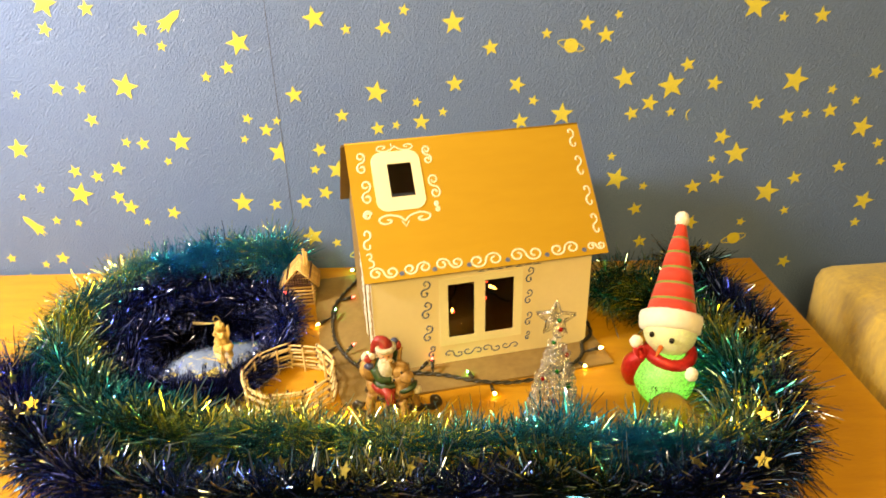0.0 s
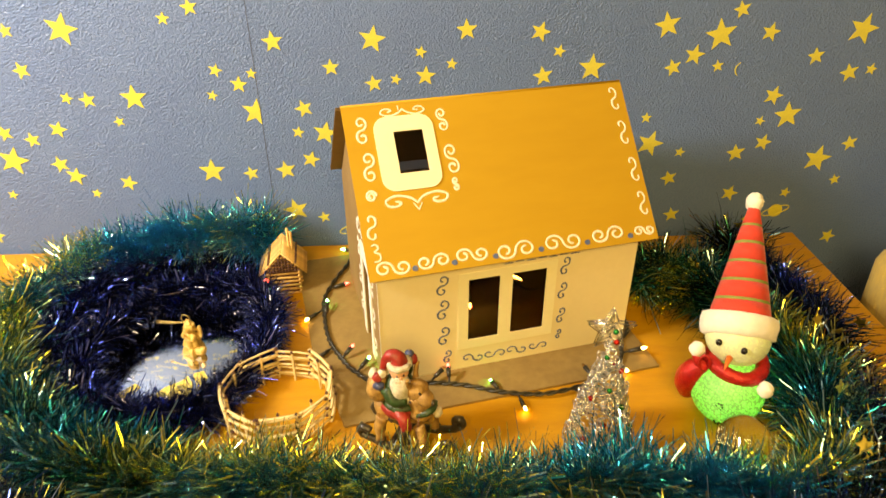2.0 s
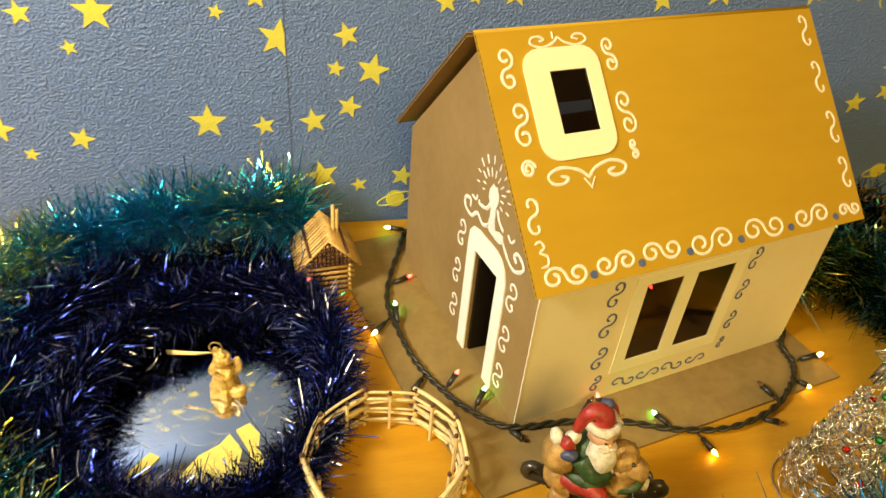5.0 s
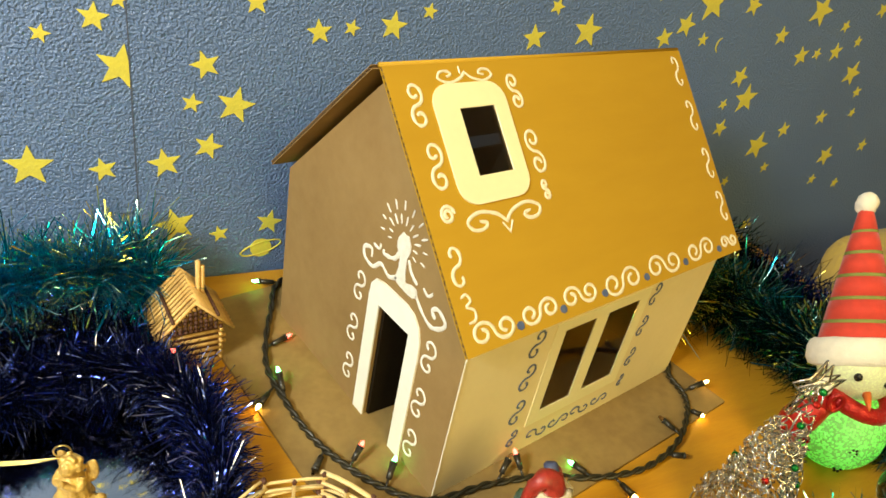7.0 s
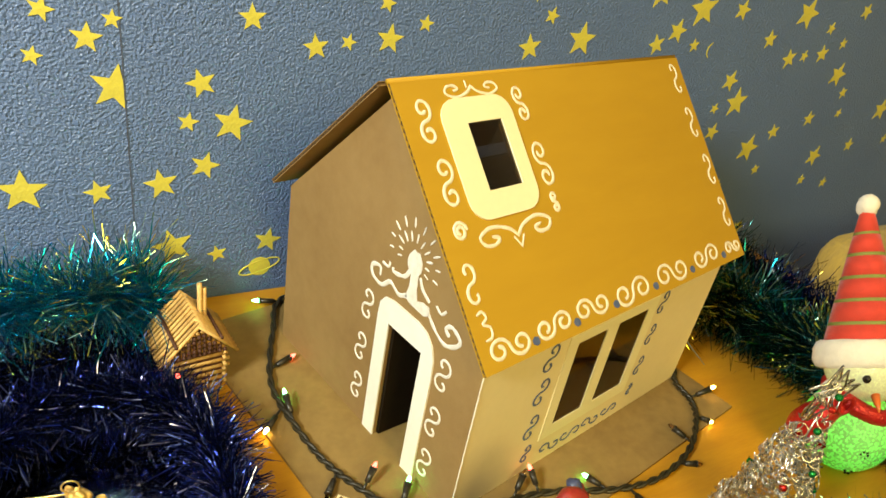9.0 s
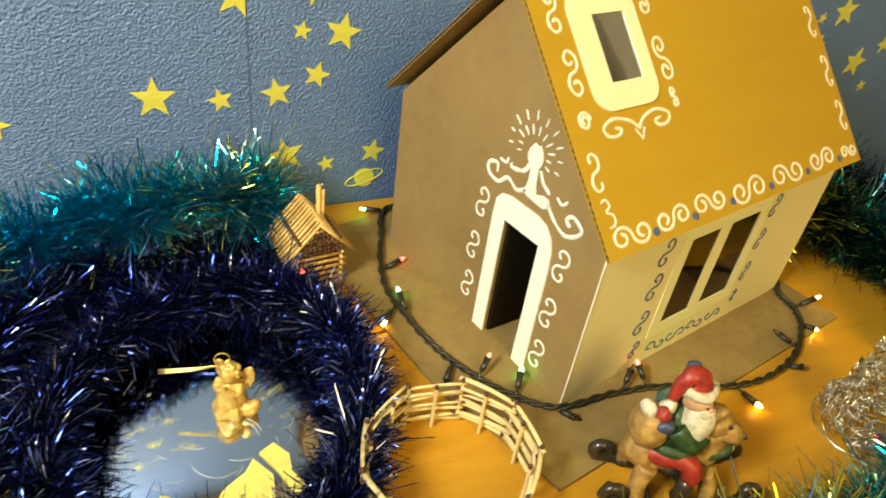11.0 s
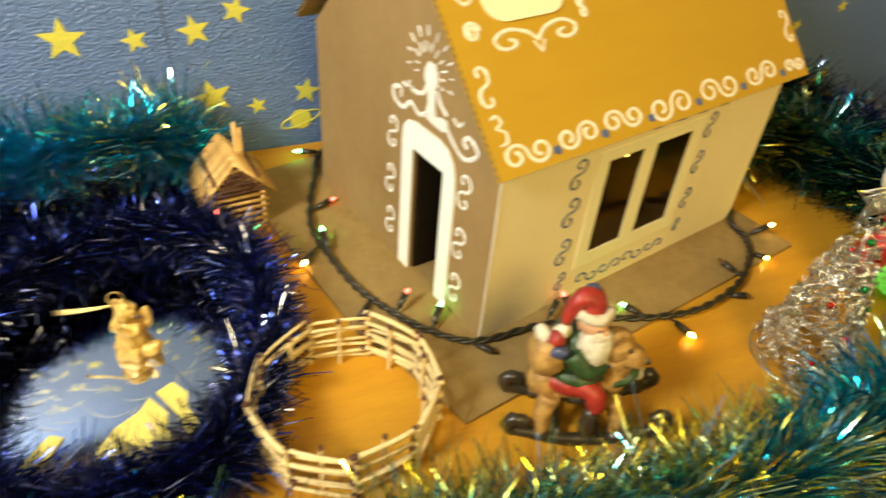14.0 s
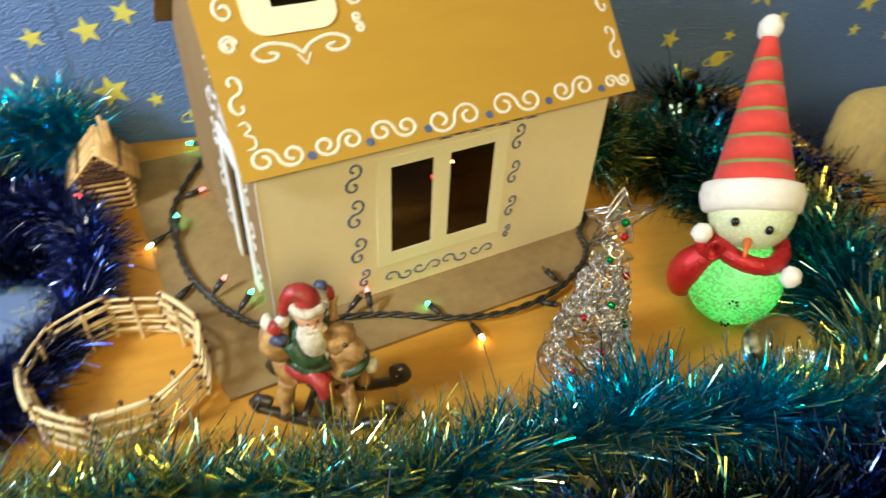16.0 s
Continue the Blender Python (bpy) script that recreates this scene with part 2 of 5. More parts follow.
M_RESIN_WHITE = paint("off_white_resin", (0.70, 0.64, 0.50), 0.6, 0, 0.5, 190, second=(0.40, 0.32, 0.2), bump=0.9, bump_scale=700)
M_RESIN_SKIN = paint("peach_resin", (0.62, 0.33, 0.18), 0.5, 0, 0.1, 120)
M_RESIN_BLUE = paint("slate_blue_resin", (0.05, 0.06, 0.12), 0.45)
M_RESIN_BLACK = paint("black_brown_resin", (0.022, 0.018, 0.012), 0.3, 0, 0.3, 120, second=(0.05, 0.035, 0.02))
M_ANGEL = paint("antique_gold_resin", (0.66, 0.44, 0.12), 0.40, 0.30, 0.45, 150, second=(0.34, 0.19, 0.045), bump=0.5, bump_scale=450)
M_FUR = paint("golden_beige_plush", (0.64, 0.45, 0.10), 0.95, 0, 0.45, 18, second=(0.36, 0.26, 0.11), bump=0.8, bump_scale=350, sheen=0.08, stretch=(1, 1, 0.3))
# the last colour of each foil is the pale tint of its painted glints
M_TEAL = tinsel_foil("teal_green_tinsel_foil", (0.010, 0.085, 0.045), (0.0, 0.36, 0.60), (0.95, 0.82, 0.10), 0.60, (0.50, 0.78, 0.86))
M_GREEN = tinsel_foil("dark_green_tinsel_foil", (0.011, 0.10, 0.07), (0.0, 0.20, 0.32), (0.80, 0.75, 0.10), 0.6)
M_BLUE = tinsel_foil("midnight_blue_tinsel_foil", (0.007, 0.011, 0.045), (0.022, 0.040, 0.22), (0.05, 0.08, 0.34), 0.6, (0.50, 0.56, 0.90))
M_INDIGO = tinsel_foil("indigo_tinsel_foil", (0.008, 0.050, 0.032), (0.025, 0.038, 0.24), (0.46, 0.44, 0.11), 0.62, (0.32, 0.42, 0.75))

for m_, level in ((M_TABLE, 0.25), (M_ROOF, 0.15), (M_SHEET, 0.15), (M_RAW, 0.15), (M_CREAM, 0.2), (M_DARKCARD, 0.05)):
    m_.node_tree.nodes["Principled BSDF"].inputs["Specular IOR Level"].default_value = level


# ---- building helpers ----
def ob_from(name, verts, faces, mats, parent=None, label="", smooth=False, index=None, uv=None):
    me = bpy.data.meshes.new(name)
    me.from_pydata([tuple(v) for v in verts], [], [tuple(f) for f in faces])
    for m in mats if isinstance(mats, (list, tuple)) else [mats]:
        me.materials.append(m)
    if index is not None:
        me.polygons.foreach_set("material_index", list(index))
    if smooth:
        me.polygons.foreach_set("use_smooth", [True] * len(me.polygons))
    me.update()
    ob = new(name, me)
    if parent is not None:
        ob.parent = parent
    return tagged(ob, label)


def part(name, bm, material, parent, label="", smooth=False):
    """One bmesh as one mesh object under a thing or a part."""
    me = bpy.data.meshes.new(name)
    bm.to_mesh(me)
    bm.free()
    for m in material if isinstance(material, (list, tuple)) else [material]:
        me.materials.append(m)
    if smooth:
        me.polygons.foreach_set("use_smooth", [True] * len(me.polygons))
    ob = new(name, me)
    if parent is not None:
        ob.parent = parent
    return tagged(ob, label)


def twin(ob, m, parent=None):
    """Another object on the same mesh."""
    o = new(ob.name.split(".")[0], ob.data)
    o.parent = parent or ob.parent
    o.matrix_basis = m
    if "label" in ob:
        o["label"] = ob["label"]
    return o


def thing(name, m, label, category, group="", kind=""):
    ob = new(name)
    ob.empty_display_size = 0.02
    ob.matrix_basis = m
    return tagged(ob, label, category, group, kind)


def add_box(bm, lo, hi, m=None, bevel=0.0, mat=0):
    c, s = [(a + b) / 2 for a, b in zip(lo, hi)], [b - a for a, b in zip(lo, hi)]
    made = bmesh.ops.create_cube(bm, size=1, matrix=(m or Matrix()) @ Matrix.LocRotScale(c, None, s))["verts"]
    faces = {f for v in made for f in v.link_faces}
    if bevel:
        edges = {e for v in made for e in v.link_edges}
        res = bmesh.ops.bevel(bm, geom=list(edges), offset=bevel, segments=2, affect="EDGES", profile=0.5)
        faces = set(res["faces"]) | {f for f in faces if f.is_valid}
    for f in faces:
        if f.is_valid:
            f.material_index = mat


def add_ball(bm, centre, radii, mat=0, rot=(0, 0, 0), u=14, v=9):
    r = radii if isinstance(radii, (list, tuple)) else (radii,) * 3
    m = Matrix.LocRotScale(centre, Euler([radians(a) for a in rot]), r)
    made = bmesh.ops.create_uvsphere(bm, u_segments=u, v_segments=v, radius=1, matrix=m)["verts"]
    for f in {f for w in made for f in w.link_faces}:
        f.material_index, f.smooth = mat, True


def add_rod(bm, a, b, r1, r2=None, mat=0, n=8, smooth=True):
    a, b = Vector(a), Vector(b)
    d = b - a
    m = Matrix.Translation((a + b) / 2) @ d.to_track_quat("Z", "Y").to_matrix().to_4x4()
    made = bmesh.ops.create_cone(bm, cap_ends=True, segments=n, radius1=r1, radius2=r1 if r2 is None else r2, depth=d.length, matrix=m)["verts"]
    for f in {f for w in made for f in w.link_faces}:
        f.material_index, f.smooth = mat, smooth


def glide(points, n):
    """n places along a smooth line through the given points."""
    p = [Vector(q) for q in points]
    p = [2 * p[0] - p[1], *p, 2 * p[-1] - p[-2]]
    out = []
    for i in range(n):
        s = i / (n - 1) * (len(p) - 3)
        k = min(int(s), len(p) - 4)
        t = s - k
        a, b, c, d = p[k : k + 4]
        out.append(0.5 * (2 * b + (c - a) * t + (2 * a - 5 * b + 4 * c - d) * t * t + (3 * b - a - 3 * c + d) * t ** 3))
    return out


def add_tube(bm, line, radius, sides=6, mat=0, caps=True):
    """A round tube along a line; radius may be a function of 0..1."""
    rings, last = [], None
    for i, p in enumerate(line):
        d = (line[min(i + 1, len(line) - 1)] - line[max(i - 1, 0)]).normalized()
        side = d.orthogonal() if last is None else (last - d * last.dot(d))
        side.normalize()
        last = side
        up = d.cross(side)
        r = radius(i / (len(line) - 1)) if callable(radius) else radius
        rings.append([bm.verts.new(p + r * (math.cos(6.2832 * k / sides) * side + math.sin(6.2832 * k / sides) * up)) for k in range(sides)])
    for a, b in zip(rings, rings[1:]):
        for k in range(sides):
            f = bm.faces.new((a[k], a[(k + 1) % sides], b[(k + 1) % sides], b[k]))
            f.material_index, f.smooth = mat, True
    if caps:
        for ring in (rings[0][::-1], rings[-1]):
            bm.faces.new(ring).material_index = mat


def add_turned(bm, profile, m=None, n=20, mat=0):
    """A turned form: (radius, height) pairs spun round z."""
    m = m or Matrix()
    rings = [[bm.verts.new(m @ Vector((r * math.cos(6.2832 * k / n), r * math.sin(6.2832 * k / n), z))) for k in range(n)] for r, z in profile]
    for a, b in zip(rings, rings[1:]):
        for k in range(n):
            f = bm.faces.new((a[k], a[(k + 1) % n], b[(k + 1) % n], b[k]))
            f.material_index, f.smooth = mat, True
    bm.faces.new(rings[0][::-1]).material_index = mat
    bm.faces.new(rings[-1]).material_index = mat


def slab(us, vs, holes, thick, place):
    """A sheet of that thickness over a grid of cuts, with rectangular holes (u0, v0, u1, v1). place(u, v, w) gives the spot."""
    verts, faces, seen = [], [], {}

    def vert(i, j, w):
        if (i, j, w) not in seen:
            seen[i, j, w] = len(verts)
            verts.append(place(us[i], vs[j], w * thick))
        return seen[i, j, w]

    def full(i, j):
        if not (0 <= i < len(us) - 1 and 0 <= j < len(vs) - 1):
            return False
        cu, cv = (us[i] + us[i + 1]) / 2, (vs[j] + vs[j + 1]) / 2
        return not any(a < cu < c and b < cv < d for a, b, c, d in holes)

    for i in range(len(us) - 1):
        for j in range(len(vs) - 1):
            if not full(i, j):
                continue
            faces.append((vert(i, j, 0), vert(i + 1, j, 0), vert(i + 1, j + 1, 0), vert(i, j + 1, 0)))
            faces.append((vert(i, j + 1, 1), vert(i + 1, j + 1, 1), vert(i + 1, j, 1), vert(i, j, 1)))
            for (di, dj), (p, q) in {(-1, 0): ((i, j + 1), (i, j)), (1, 0): ((i + 1, j), (i + 1, j + 1)), (0, -1): ((i, j), (i + 1, j)), (0, 1): ((i + 1, j + 1), (i, j + 1))}.items():
                if not full(i + di, j + dj):
                    faces.append((vert(*p, 0), vert(*p, 1), vert(*q, 1), vert(*q, 0)))
    return verts, faces


def stroke(line, width, height=0.0005):
    """A raised stroke of paint along a flat line (x, y), on z = 0."""
    verts, faces, n = [], [], len(line)
    for i, p in enumerate(line):
        a, b = line[max(i - 1, 0)], line[min(i + 1, n - 1)]
        d = Vector((b[0] - a[0], b[1] - a[1]))
        d = d.normalized() if d.length else Vector((1, 0))
        w = width * (0.5 if i in (0, n - 1) else 1.0) * (0.85 + 0.3 * noise.noise((p[0] * 300, p[1] * 300, width * 999))) / 2
        for s, h in ((-1, 0.00005), (-0.5, height), (0.5, height), (1, 0.00005)):
            verts.append((p[0] - d.y * w * s, p[1] + d.x * w * s, h))
    for i in range(n - 1):
        for k in range(3):
            faces.append((4 * i + k, 4 * i + 4 + k, 4 * i + 5 + k, 4 * i + 1 + k))
    return verts, faces


def merged(pieces):
    verts, faces = [], []
    for v, f in pieces:
        faces += [tuple(i + len(verts) for i in g) for g in f]
        verts += v
    return verts, faces


def scroll(height, turns=1.25, flip=1, squash=0.85):
    """An S-shaped scroll, upright, that tall, both ends wound into open spirals."""
    half, n = [], 30
    for i in range(1, n + 1):
        f = i / n
        a = -math.pi / 2 + 2 * math.pi * turns * f
        r = 0.25 * (1 - 0.68 * f)
        half.append((r * math.cos(a), 0.25 + 0.03 * f + r * math.sin(a)))
    line = [(-a, -b) for a, b in half[::-1]] + [(0.0, 0.0)] + half
    return [(flip * a * height * squash, b * height) for a, b in line]


def star_outline(r, inner=0.42, turn=0.0):
    return [((r if k % 2 == 0 else r * inner) * math.sin(turn + k * math.pi / 5), (r if k % 2 == 0 else r * inner) * math.cos(turn + k * math.pi / 5)) for k in range(10)]


def flat_shape(outline, thick, place):
    """A flat cut-out with thickness; place(x, y, w)."""
    n = len(outline)
    verts = [place(x, y, 0.0) for x, y in outline] + [place(x, y, thick) for x, y in outline]
    faces = [tuple(range(n))[::-1], tuple(range(n, 2 * n))] + [(k, (k + 1) % n, n + (k + 1) % n, n + k) for k in range(n)]
    return verts, faces


# ---- the room: wall, table, floor ----
WALL_AT = pose(0, 1.066, 0, 0, 0, -12.63)          # x along the wall, y into it
bm = bmesh.new()
add_box(bm, (-2.6, 0, -0.74), (2.4, 0.10, 1.9))
wall = part("wall_north", bm, M_WALL, None)
wall.matrix_basis = WALL_AT
tagged(wall, "deep blue embossed wallpaper printed with yellow stars and planets", "wall", kind="structure")

for name, lo, hi in (("wall_west", (-2.7, -3.2, -0.74), (-2.6, 0.1, 1.9)), ("wall_east", (2.4, -3.2, -0.74), (2.5, 0.1, 1.9)), ("wall_south", (-2.7, -3.3, -0.74), (2.5, -3.2, 1.9))):
    bm = bmesh.new()
    add_box(bm, lo, hi)
    w = part(name, bm, M_PLASTER, None)
    w.matrix_basis = WALL_AT
    tagged(w, "plain pale plastered room wall behind the table", "wall", kind="structure")
bm = bmesh.new()
add_box(bm, (-2.7, -3.3, 1.9), (2.5, 0.1, 2.0))
c = part("ceiling", bm, M_PLASTER, None)
c.matrix_basis = WALL_AT
tagged(c, "plain pale plastered ceiling over the room", "ceiling", kind="structure")
bm = bmesh.new()
add_box(bm, (-2.7, -3.3, -0.84), (2.5, 0.1, -0.74))
c = part("floor", bm, M_FLOOR, None)
c.matrix_basis = WALL_AT
tagged(c, "plain brown wooden room floor under the table", "floor", kind="structure")

# stars printed on the wallpaper: along the wall and up, in metres
BIG = [(0.109, 0.407), (0.311, 0.396), (-0.006, 0.375), (-0.187, 0.315), (0.192, 0.297), (0.477, 0.256), (0.569, 0.309), (0.641, 0.296), (0.828, 0.300), (0.948, 0.223), (0.758, 0.185), (0.819, 0.118), (0.982, 0.098), (0.749, 0.409), (-0.120, 0.227), (-0.377, 0.221), (-0.299, 0.143), (-0.038, 0.121), (0.571, 0.147), (-0.277, 0.437), (1.12, 0.30), (1.10, 0.17), (0.07, 0.057), (0.122, 0.173)]
MIDDLE = [(0.209, 0.391), (0.366, 0.359), (-0.217, 0.428), (-0.284, 0.401), (-0.145, 0.398), (0.506, 0.390), (0.535, 0.373), (0.848, 0.393), (0.948, 0.309), (0.662, 0.327), (0.706, 0.298), (0.775, 0.266), (0.892, 0.251), (0.827, 0.243), (0.731, 0.213), (0.611, 0.270), (0.585, 0.254), (0.406, 0.303), (0.312, 0.307), (0.259, 0.249), (0.191, 0.240), (0.137, 0.262), (0.067, 0.296), (-0.028, 0.339)]
MIDDLE_LOW = [(-0.250, 0.265), (-0.290, 0.315), (-0.179, 0.225), (-0.228, 0.186), (-0.265, 0.172), (-0.298, 0.182), (0.017, 0.242), (0.097, 0.208), (0.063, 0.120), (-0.239, 0.136), (-0.360, 0.027), (0.873, -0.012), (0.621, 0.033), (0.607, 0.093), (0.697, 0.130), (0.733, 0.145), (0.860, 0.141), (0.928, 0.159), (0.413, 0.246), (0.015, 0.116), (0.099, 0.135), (-0.155, 0.106), (0.702, 0.066), (0.156, 0.053), (1.06, 0.113), (1.02, 0.33), (-0.223, 0.118)]
SMALL = [(0.154, 0.390), (0.240, 0.415), (-0.119, 0.373), (-0.062, 0.326), (-0.254, 0.314), (-0.354, 0.307), (-0.010, 0.261), (0.035, 0.256), (-0.019, 0.228), (-0.205, 0.228), (-0.146, 0.195), (-0.351, 0.097), (-0.362, 0.154), (-0.396, 0.140), (-0.316, 0.092), (-0.202, 0.091), (0.086, 0.175), (0.253, 0.280), (0.220, 0.245), (0.293, 0.264), (0.432, 0.278), (0.448, 0.377), (0.552, 0.401), (0.792, 0.392)]
SMALL_LOW = [(0.888, 0.284), (0.928, 0.266), (0.856, 0.247), (0.980, 0.197), (0.993, 0.166), (0.560, 0.185), (0.616, 0.133), (0.645, 0.255), (0.721, 0.177), (0.855, 0.084), (0.786, 0.065), (0.978, 0.059), (-0.425, -0.007), (-0.392, 0.016), (0.737, 0.021), (-0.447, 0.029), (0.109, 0.044), (1.08, 0.24), (1.15, 0.12), (1.04, 0.05)]
rng = random.Random(4)
kinds = {}
for size, spots in ((0.0195, BIG), (0.0128, MIDDLE), (0.0128, MIDDLE_LOW), (0.0085, SMALL), (0.0085, SMALL_LOW)):
    if size not in kinds:
        kinds[size] = ob_from("star", *flat_shape(star_outline(size), 0.0006, lambda x, y, w: (x, -w, y)), M_STAR, wall, "yellow printed star")
        first = True
    for u, z in spots:
        m = Matrix.Translation((u, 0.0, z)) @ Matrix.Rotation(rng.uniform(-0.35, 0.35), 4, "Y") @ Matrix.Diagonal((*(rng.uniform(0.88, 1.12),) * 3, 1))
        if first:
            kinds[size].matrix_basis, first = m, False
        else:
            twin(kinds[size], m)
# ringed planets, rockets, a moon and the cut star at the seam
for u, z, a in ((0.485, 0.359, 0.3), (0.779, 0.035, -0.3), (0.149, 0.024, -0.3)):
    disc = [(0.0105 * math.cos(k * 0.3927), 0.0105 * math.sin(k * 0.3927)) for k in range(16)]
    pieces = [flat_shape(disc, 0.0006, lambda x, y, w: (x, -w, y))]
    arc = [(0.0205 * math.cos(k * 0.2618), 0.0062 * math.sin(k * 0.2618)) for k in range(25)]
    pieces.append(stroke(arc, 0.0018, 0.0009))
    pieces[1] = ([(x, -h - 0.0002, y) for x, y, h in pieces[1][0]], pieces[1][1])
    o = ob_from("planet", *merged(pieces), M_STAR, wall, "yellow printed ringed planet")
    o.matrix_basis = Matrix.Translation((u, 0, z)) @ Matrix.Rotation(a, 4, "Y")
for u, z, a in ((-0.102, 0.408, 0.9), (-0.390, 0.088, -0.7)):
    body = [(0, 0.024), (0.005, 0.015), (0.006, 0.0), (0.011, -0.014), (0.005, -0.010), (0.003, -0.022), (0, -0.013), (-0.003, -0.022), (-0.005, -0.010), (-0.011, -0.014), (-0.006, 0.0), (-0.005, 0.015)]
    o = ob_from("rocket", *flat_shape(body, 0.0006, lambda x, y, w: (x, -w, y)), M_STAR, wall, "yellow printed rocket")
    o.matrix_basis = Matrix.Translation((u, 0, z)) @ Matrix.Rotation(a, 4, "Y")
moon = [(0.010 * math.cos(a), 0.010 * math.sin(a)) for a in (k * 0.3 + 1.9 for k in range(9))] + [(0.0075 * math.cos(a) - 0.001, 0.0085 * math.sin(a)) for a in (4.1 - k * 0.3 for k in range(8))]
ob_from("moon", *flat_shape(moon, 0.0006, lambda x, y, w: (x, -w, y)), M_STAR, wall, "yellow printed crescent moon").location = (0.679, 0, 0.250)
cut = [(x, y) for x, y in star_outline(0.0190, 0.42, 0.2)]
cut = [(min(x, 0.006), y) for x, y in cut]
ob_from("star", *flat_shape(cut, 0.0006, lambda x, y, w: (x, -w, y)), M_STAR, wall, "yellow printed star cut at the seam").location = (0.0335, 0, 0.2045)
bm = bmesh.new()
add_box(bm, (0.0395, -0.0004, 0.0), (0.0405, 0.0, 1.9))
part("seam", bm, M_SEAM, wall, "dark butt seam between wallpaper strips")

# the table, its back edge along the wall
table = thing("table", WALL_AT, "orange wood-laminate table pushed against the papered wall", "table")
TABLE_END = 0.812
bm = bmesh.new()
add_box(bm, (-0.75, -0.72, -0.026), (TABLE_END, -0.006, 0.0), bevel=0.0015)
part("tabletop", bm, M_TABLE, table)
for x in (-0.70, TABLE_END - 0.06):
    bm = bmesh.new()
    add_box(bm, (x, -0.70, -0.74), (x + 0.02, -0.03, -0.027), bevel=0.001)
    part("side_panel", bm, M_EDGE, table)

# plush-covered armrest beside the table's end
arm = thing("armrest", WALL_AT @ pose(TABLE_END + 0.030, -0.13, -0.74), "golden-beige plush covered armrest beside the table end", "armchair")
bm = bmesh.new()
add_box(bm, (0.0, -0.62, 0.0), (0.34, 0.0, 0.806), bevel=0.03)
bmesh.ops.subdivide_edges(bm, edges=bm.edges[:], cuts=5, use_grid_fill=True)
for v in bm.verts:
    v.co += Vector((noise.noise(v.co * 9), noise.noise(v.co * 9 + Vector((7, 0, 0))), noise.noise(v.co * 8 + Vector((0, 9, 0))))) * 0.012
    v.co.x = max(v.co.x, 0.0)
    v.co.z = max(v.co.z, 0.0)
part("cover", bm, M_FUR, arm, smooth=True)
# unseen block added to stop light leaking through the gap by the table
bm = bmesh.new()
add_box(bm, (-0.027, -0.60, 0.0), (-0.001, 0.118, 0.690), bevel=0.006)
part("base", bm, M_FUR, arm, "added plush block filling the gap by the table")
rng_f = np.random.default_rng(5)
nf = 5000
root = np.stack([rng_f.uniform(0.035, 0.29, nf), rng_f.uniform(-0.45, -0.04, nf), np.full(nf, 0.800)], 1)
side = rng_f.random(nf) < 0.45
root[side, 0], root[side, 2] = 0.001, rng_f.uniform(0.68, 0.775, side.sum())
end = (rng_f.random(nf) < 0.2) & ~side
root[end, 1], root[end, 2] = 0.002, rng_f.uniform(0.68, 0.775, end.sum())
lean = rng_f.normal(0, 0.0016, (nf, 3)) + np.where(side[:, None], (-0.001, 0, -0.005), (0, 0.003, 0.0))
lean[:, 2] = np.minimum(lean[:, 2], 0.0012)
lean[:, 0] = np.where(side, -np.abs(lean[:, 0]) * 0.6, lean[:, 0])
across = np.cross(lean, (0.3, 0.8, 0.2))
across *= 0.0006 / np.linalg.norm(across, axis=1)[:, None]
fv = np.stack([root - across, root + across, root + lean], 1).reshape(-1, 3)
tagged(ob_from("plush_nap", fv.tolist(), np.arange(3 * nf).reshape(-1, 3).tolist(), M_FUR, arm), kind="stuff")

# ---- cardboard sheet under the house ----
sheet = thing("cardboard_sheet", pose(0.060, 0.666, 0.0), "flat brown corrugated cardboard sheet under the paper house", "cardboard sheet")
ob_from("board", *flat_shape([(0.0165, 0.0015), (0.374, -0.002), (0.374, 0.330), (-0.002, 0.330), (-0.002, 0.106), (0.006, 0.077), (0.0125, 0.035)], 0.0030, lambda x, y, w: (x, y, 0.0002 + w)), M_SHEET, sheet)

# ---- the cardboard house ----
HX, HY, HZ = 0.122, 0.720, 0.0032
house = thing("cardboard_house", pose(HX, HY, HZ), "handmade cardboard house with ochre roof and painted scrolls", "toy house")
EAVE, RIDGE, BACK = Vector((0, -0.006, 0.1375)), Vector((0, 0.118, 0.2725)), Vector((0, 0.238, 0.152))
GX, FR = 0.005, 0.295


def on_front(u, v, w):
    return (u, w, v)


front = ob_from("front_wall", *slab([0.0052, 0.1015, 0.1360, 0.1505, 0.1890, FR], [0, 0.0395, 0.1185, 0.138], [(0.1015, 0.0395, 0.1360, 0.1185), (0.1505, 0.0395, 0.1890, 0.1185)], 0.0008, on_front), [M_CREAM], house, "cream paper-faced front wall")
back_wall = ob_from("back_wall", *slab([0.008, FR], [0, 0.140], [], 0.003, lambda u, v, w: (u, 0.233 + w, v)), M_RAW, house)


def on_gable(u, v, w):
    return (GX + w, u, v)


def gable(name, x0, holes):
    vs, us = [0.0, 0.1088, 0.136], [0.0009, 0.055, 0.0915, 0.2325]
    v1, f1 = slab(us, vs, holes, 0.003, lambda u, v, w: (x0 + w, u, v))
    tri = [(0.0009, 0.136), (0.2325, 0.136), (0.2325, 0.150), (0.118, 0.2660), (0.0009, 0.1400)]
    v2, f2 = flat_shape(tri, 0.003, lambda x, y, w: (x0 + w, x, y))
    return ob_from(name, *merged([(v1, f1), (v2, f2)]), M_RAW, house, "raw brown cardboard gable")


gable_left = gable("gable_wall", GX, [(0.055, 0.0, 0.0915, 0.1088)])
gable("gable_wall", FR - 0.003, [])

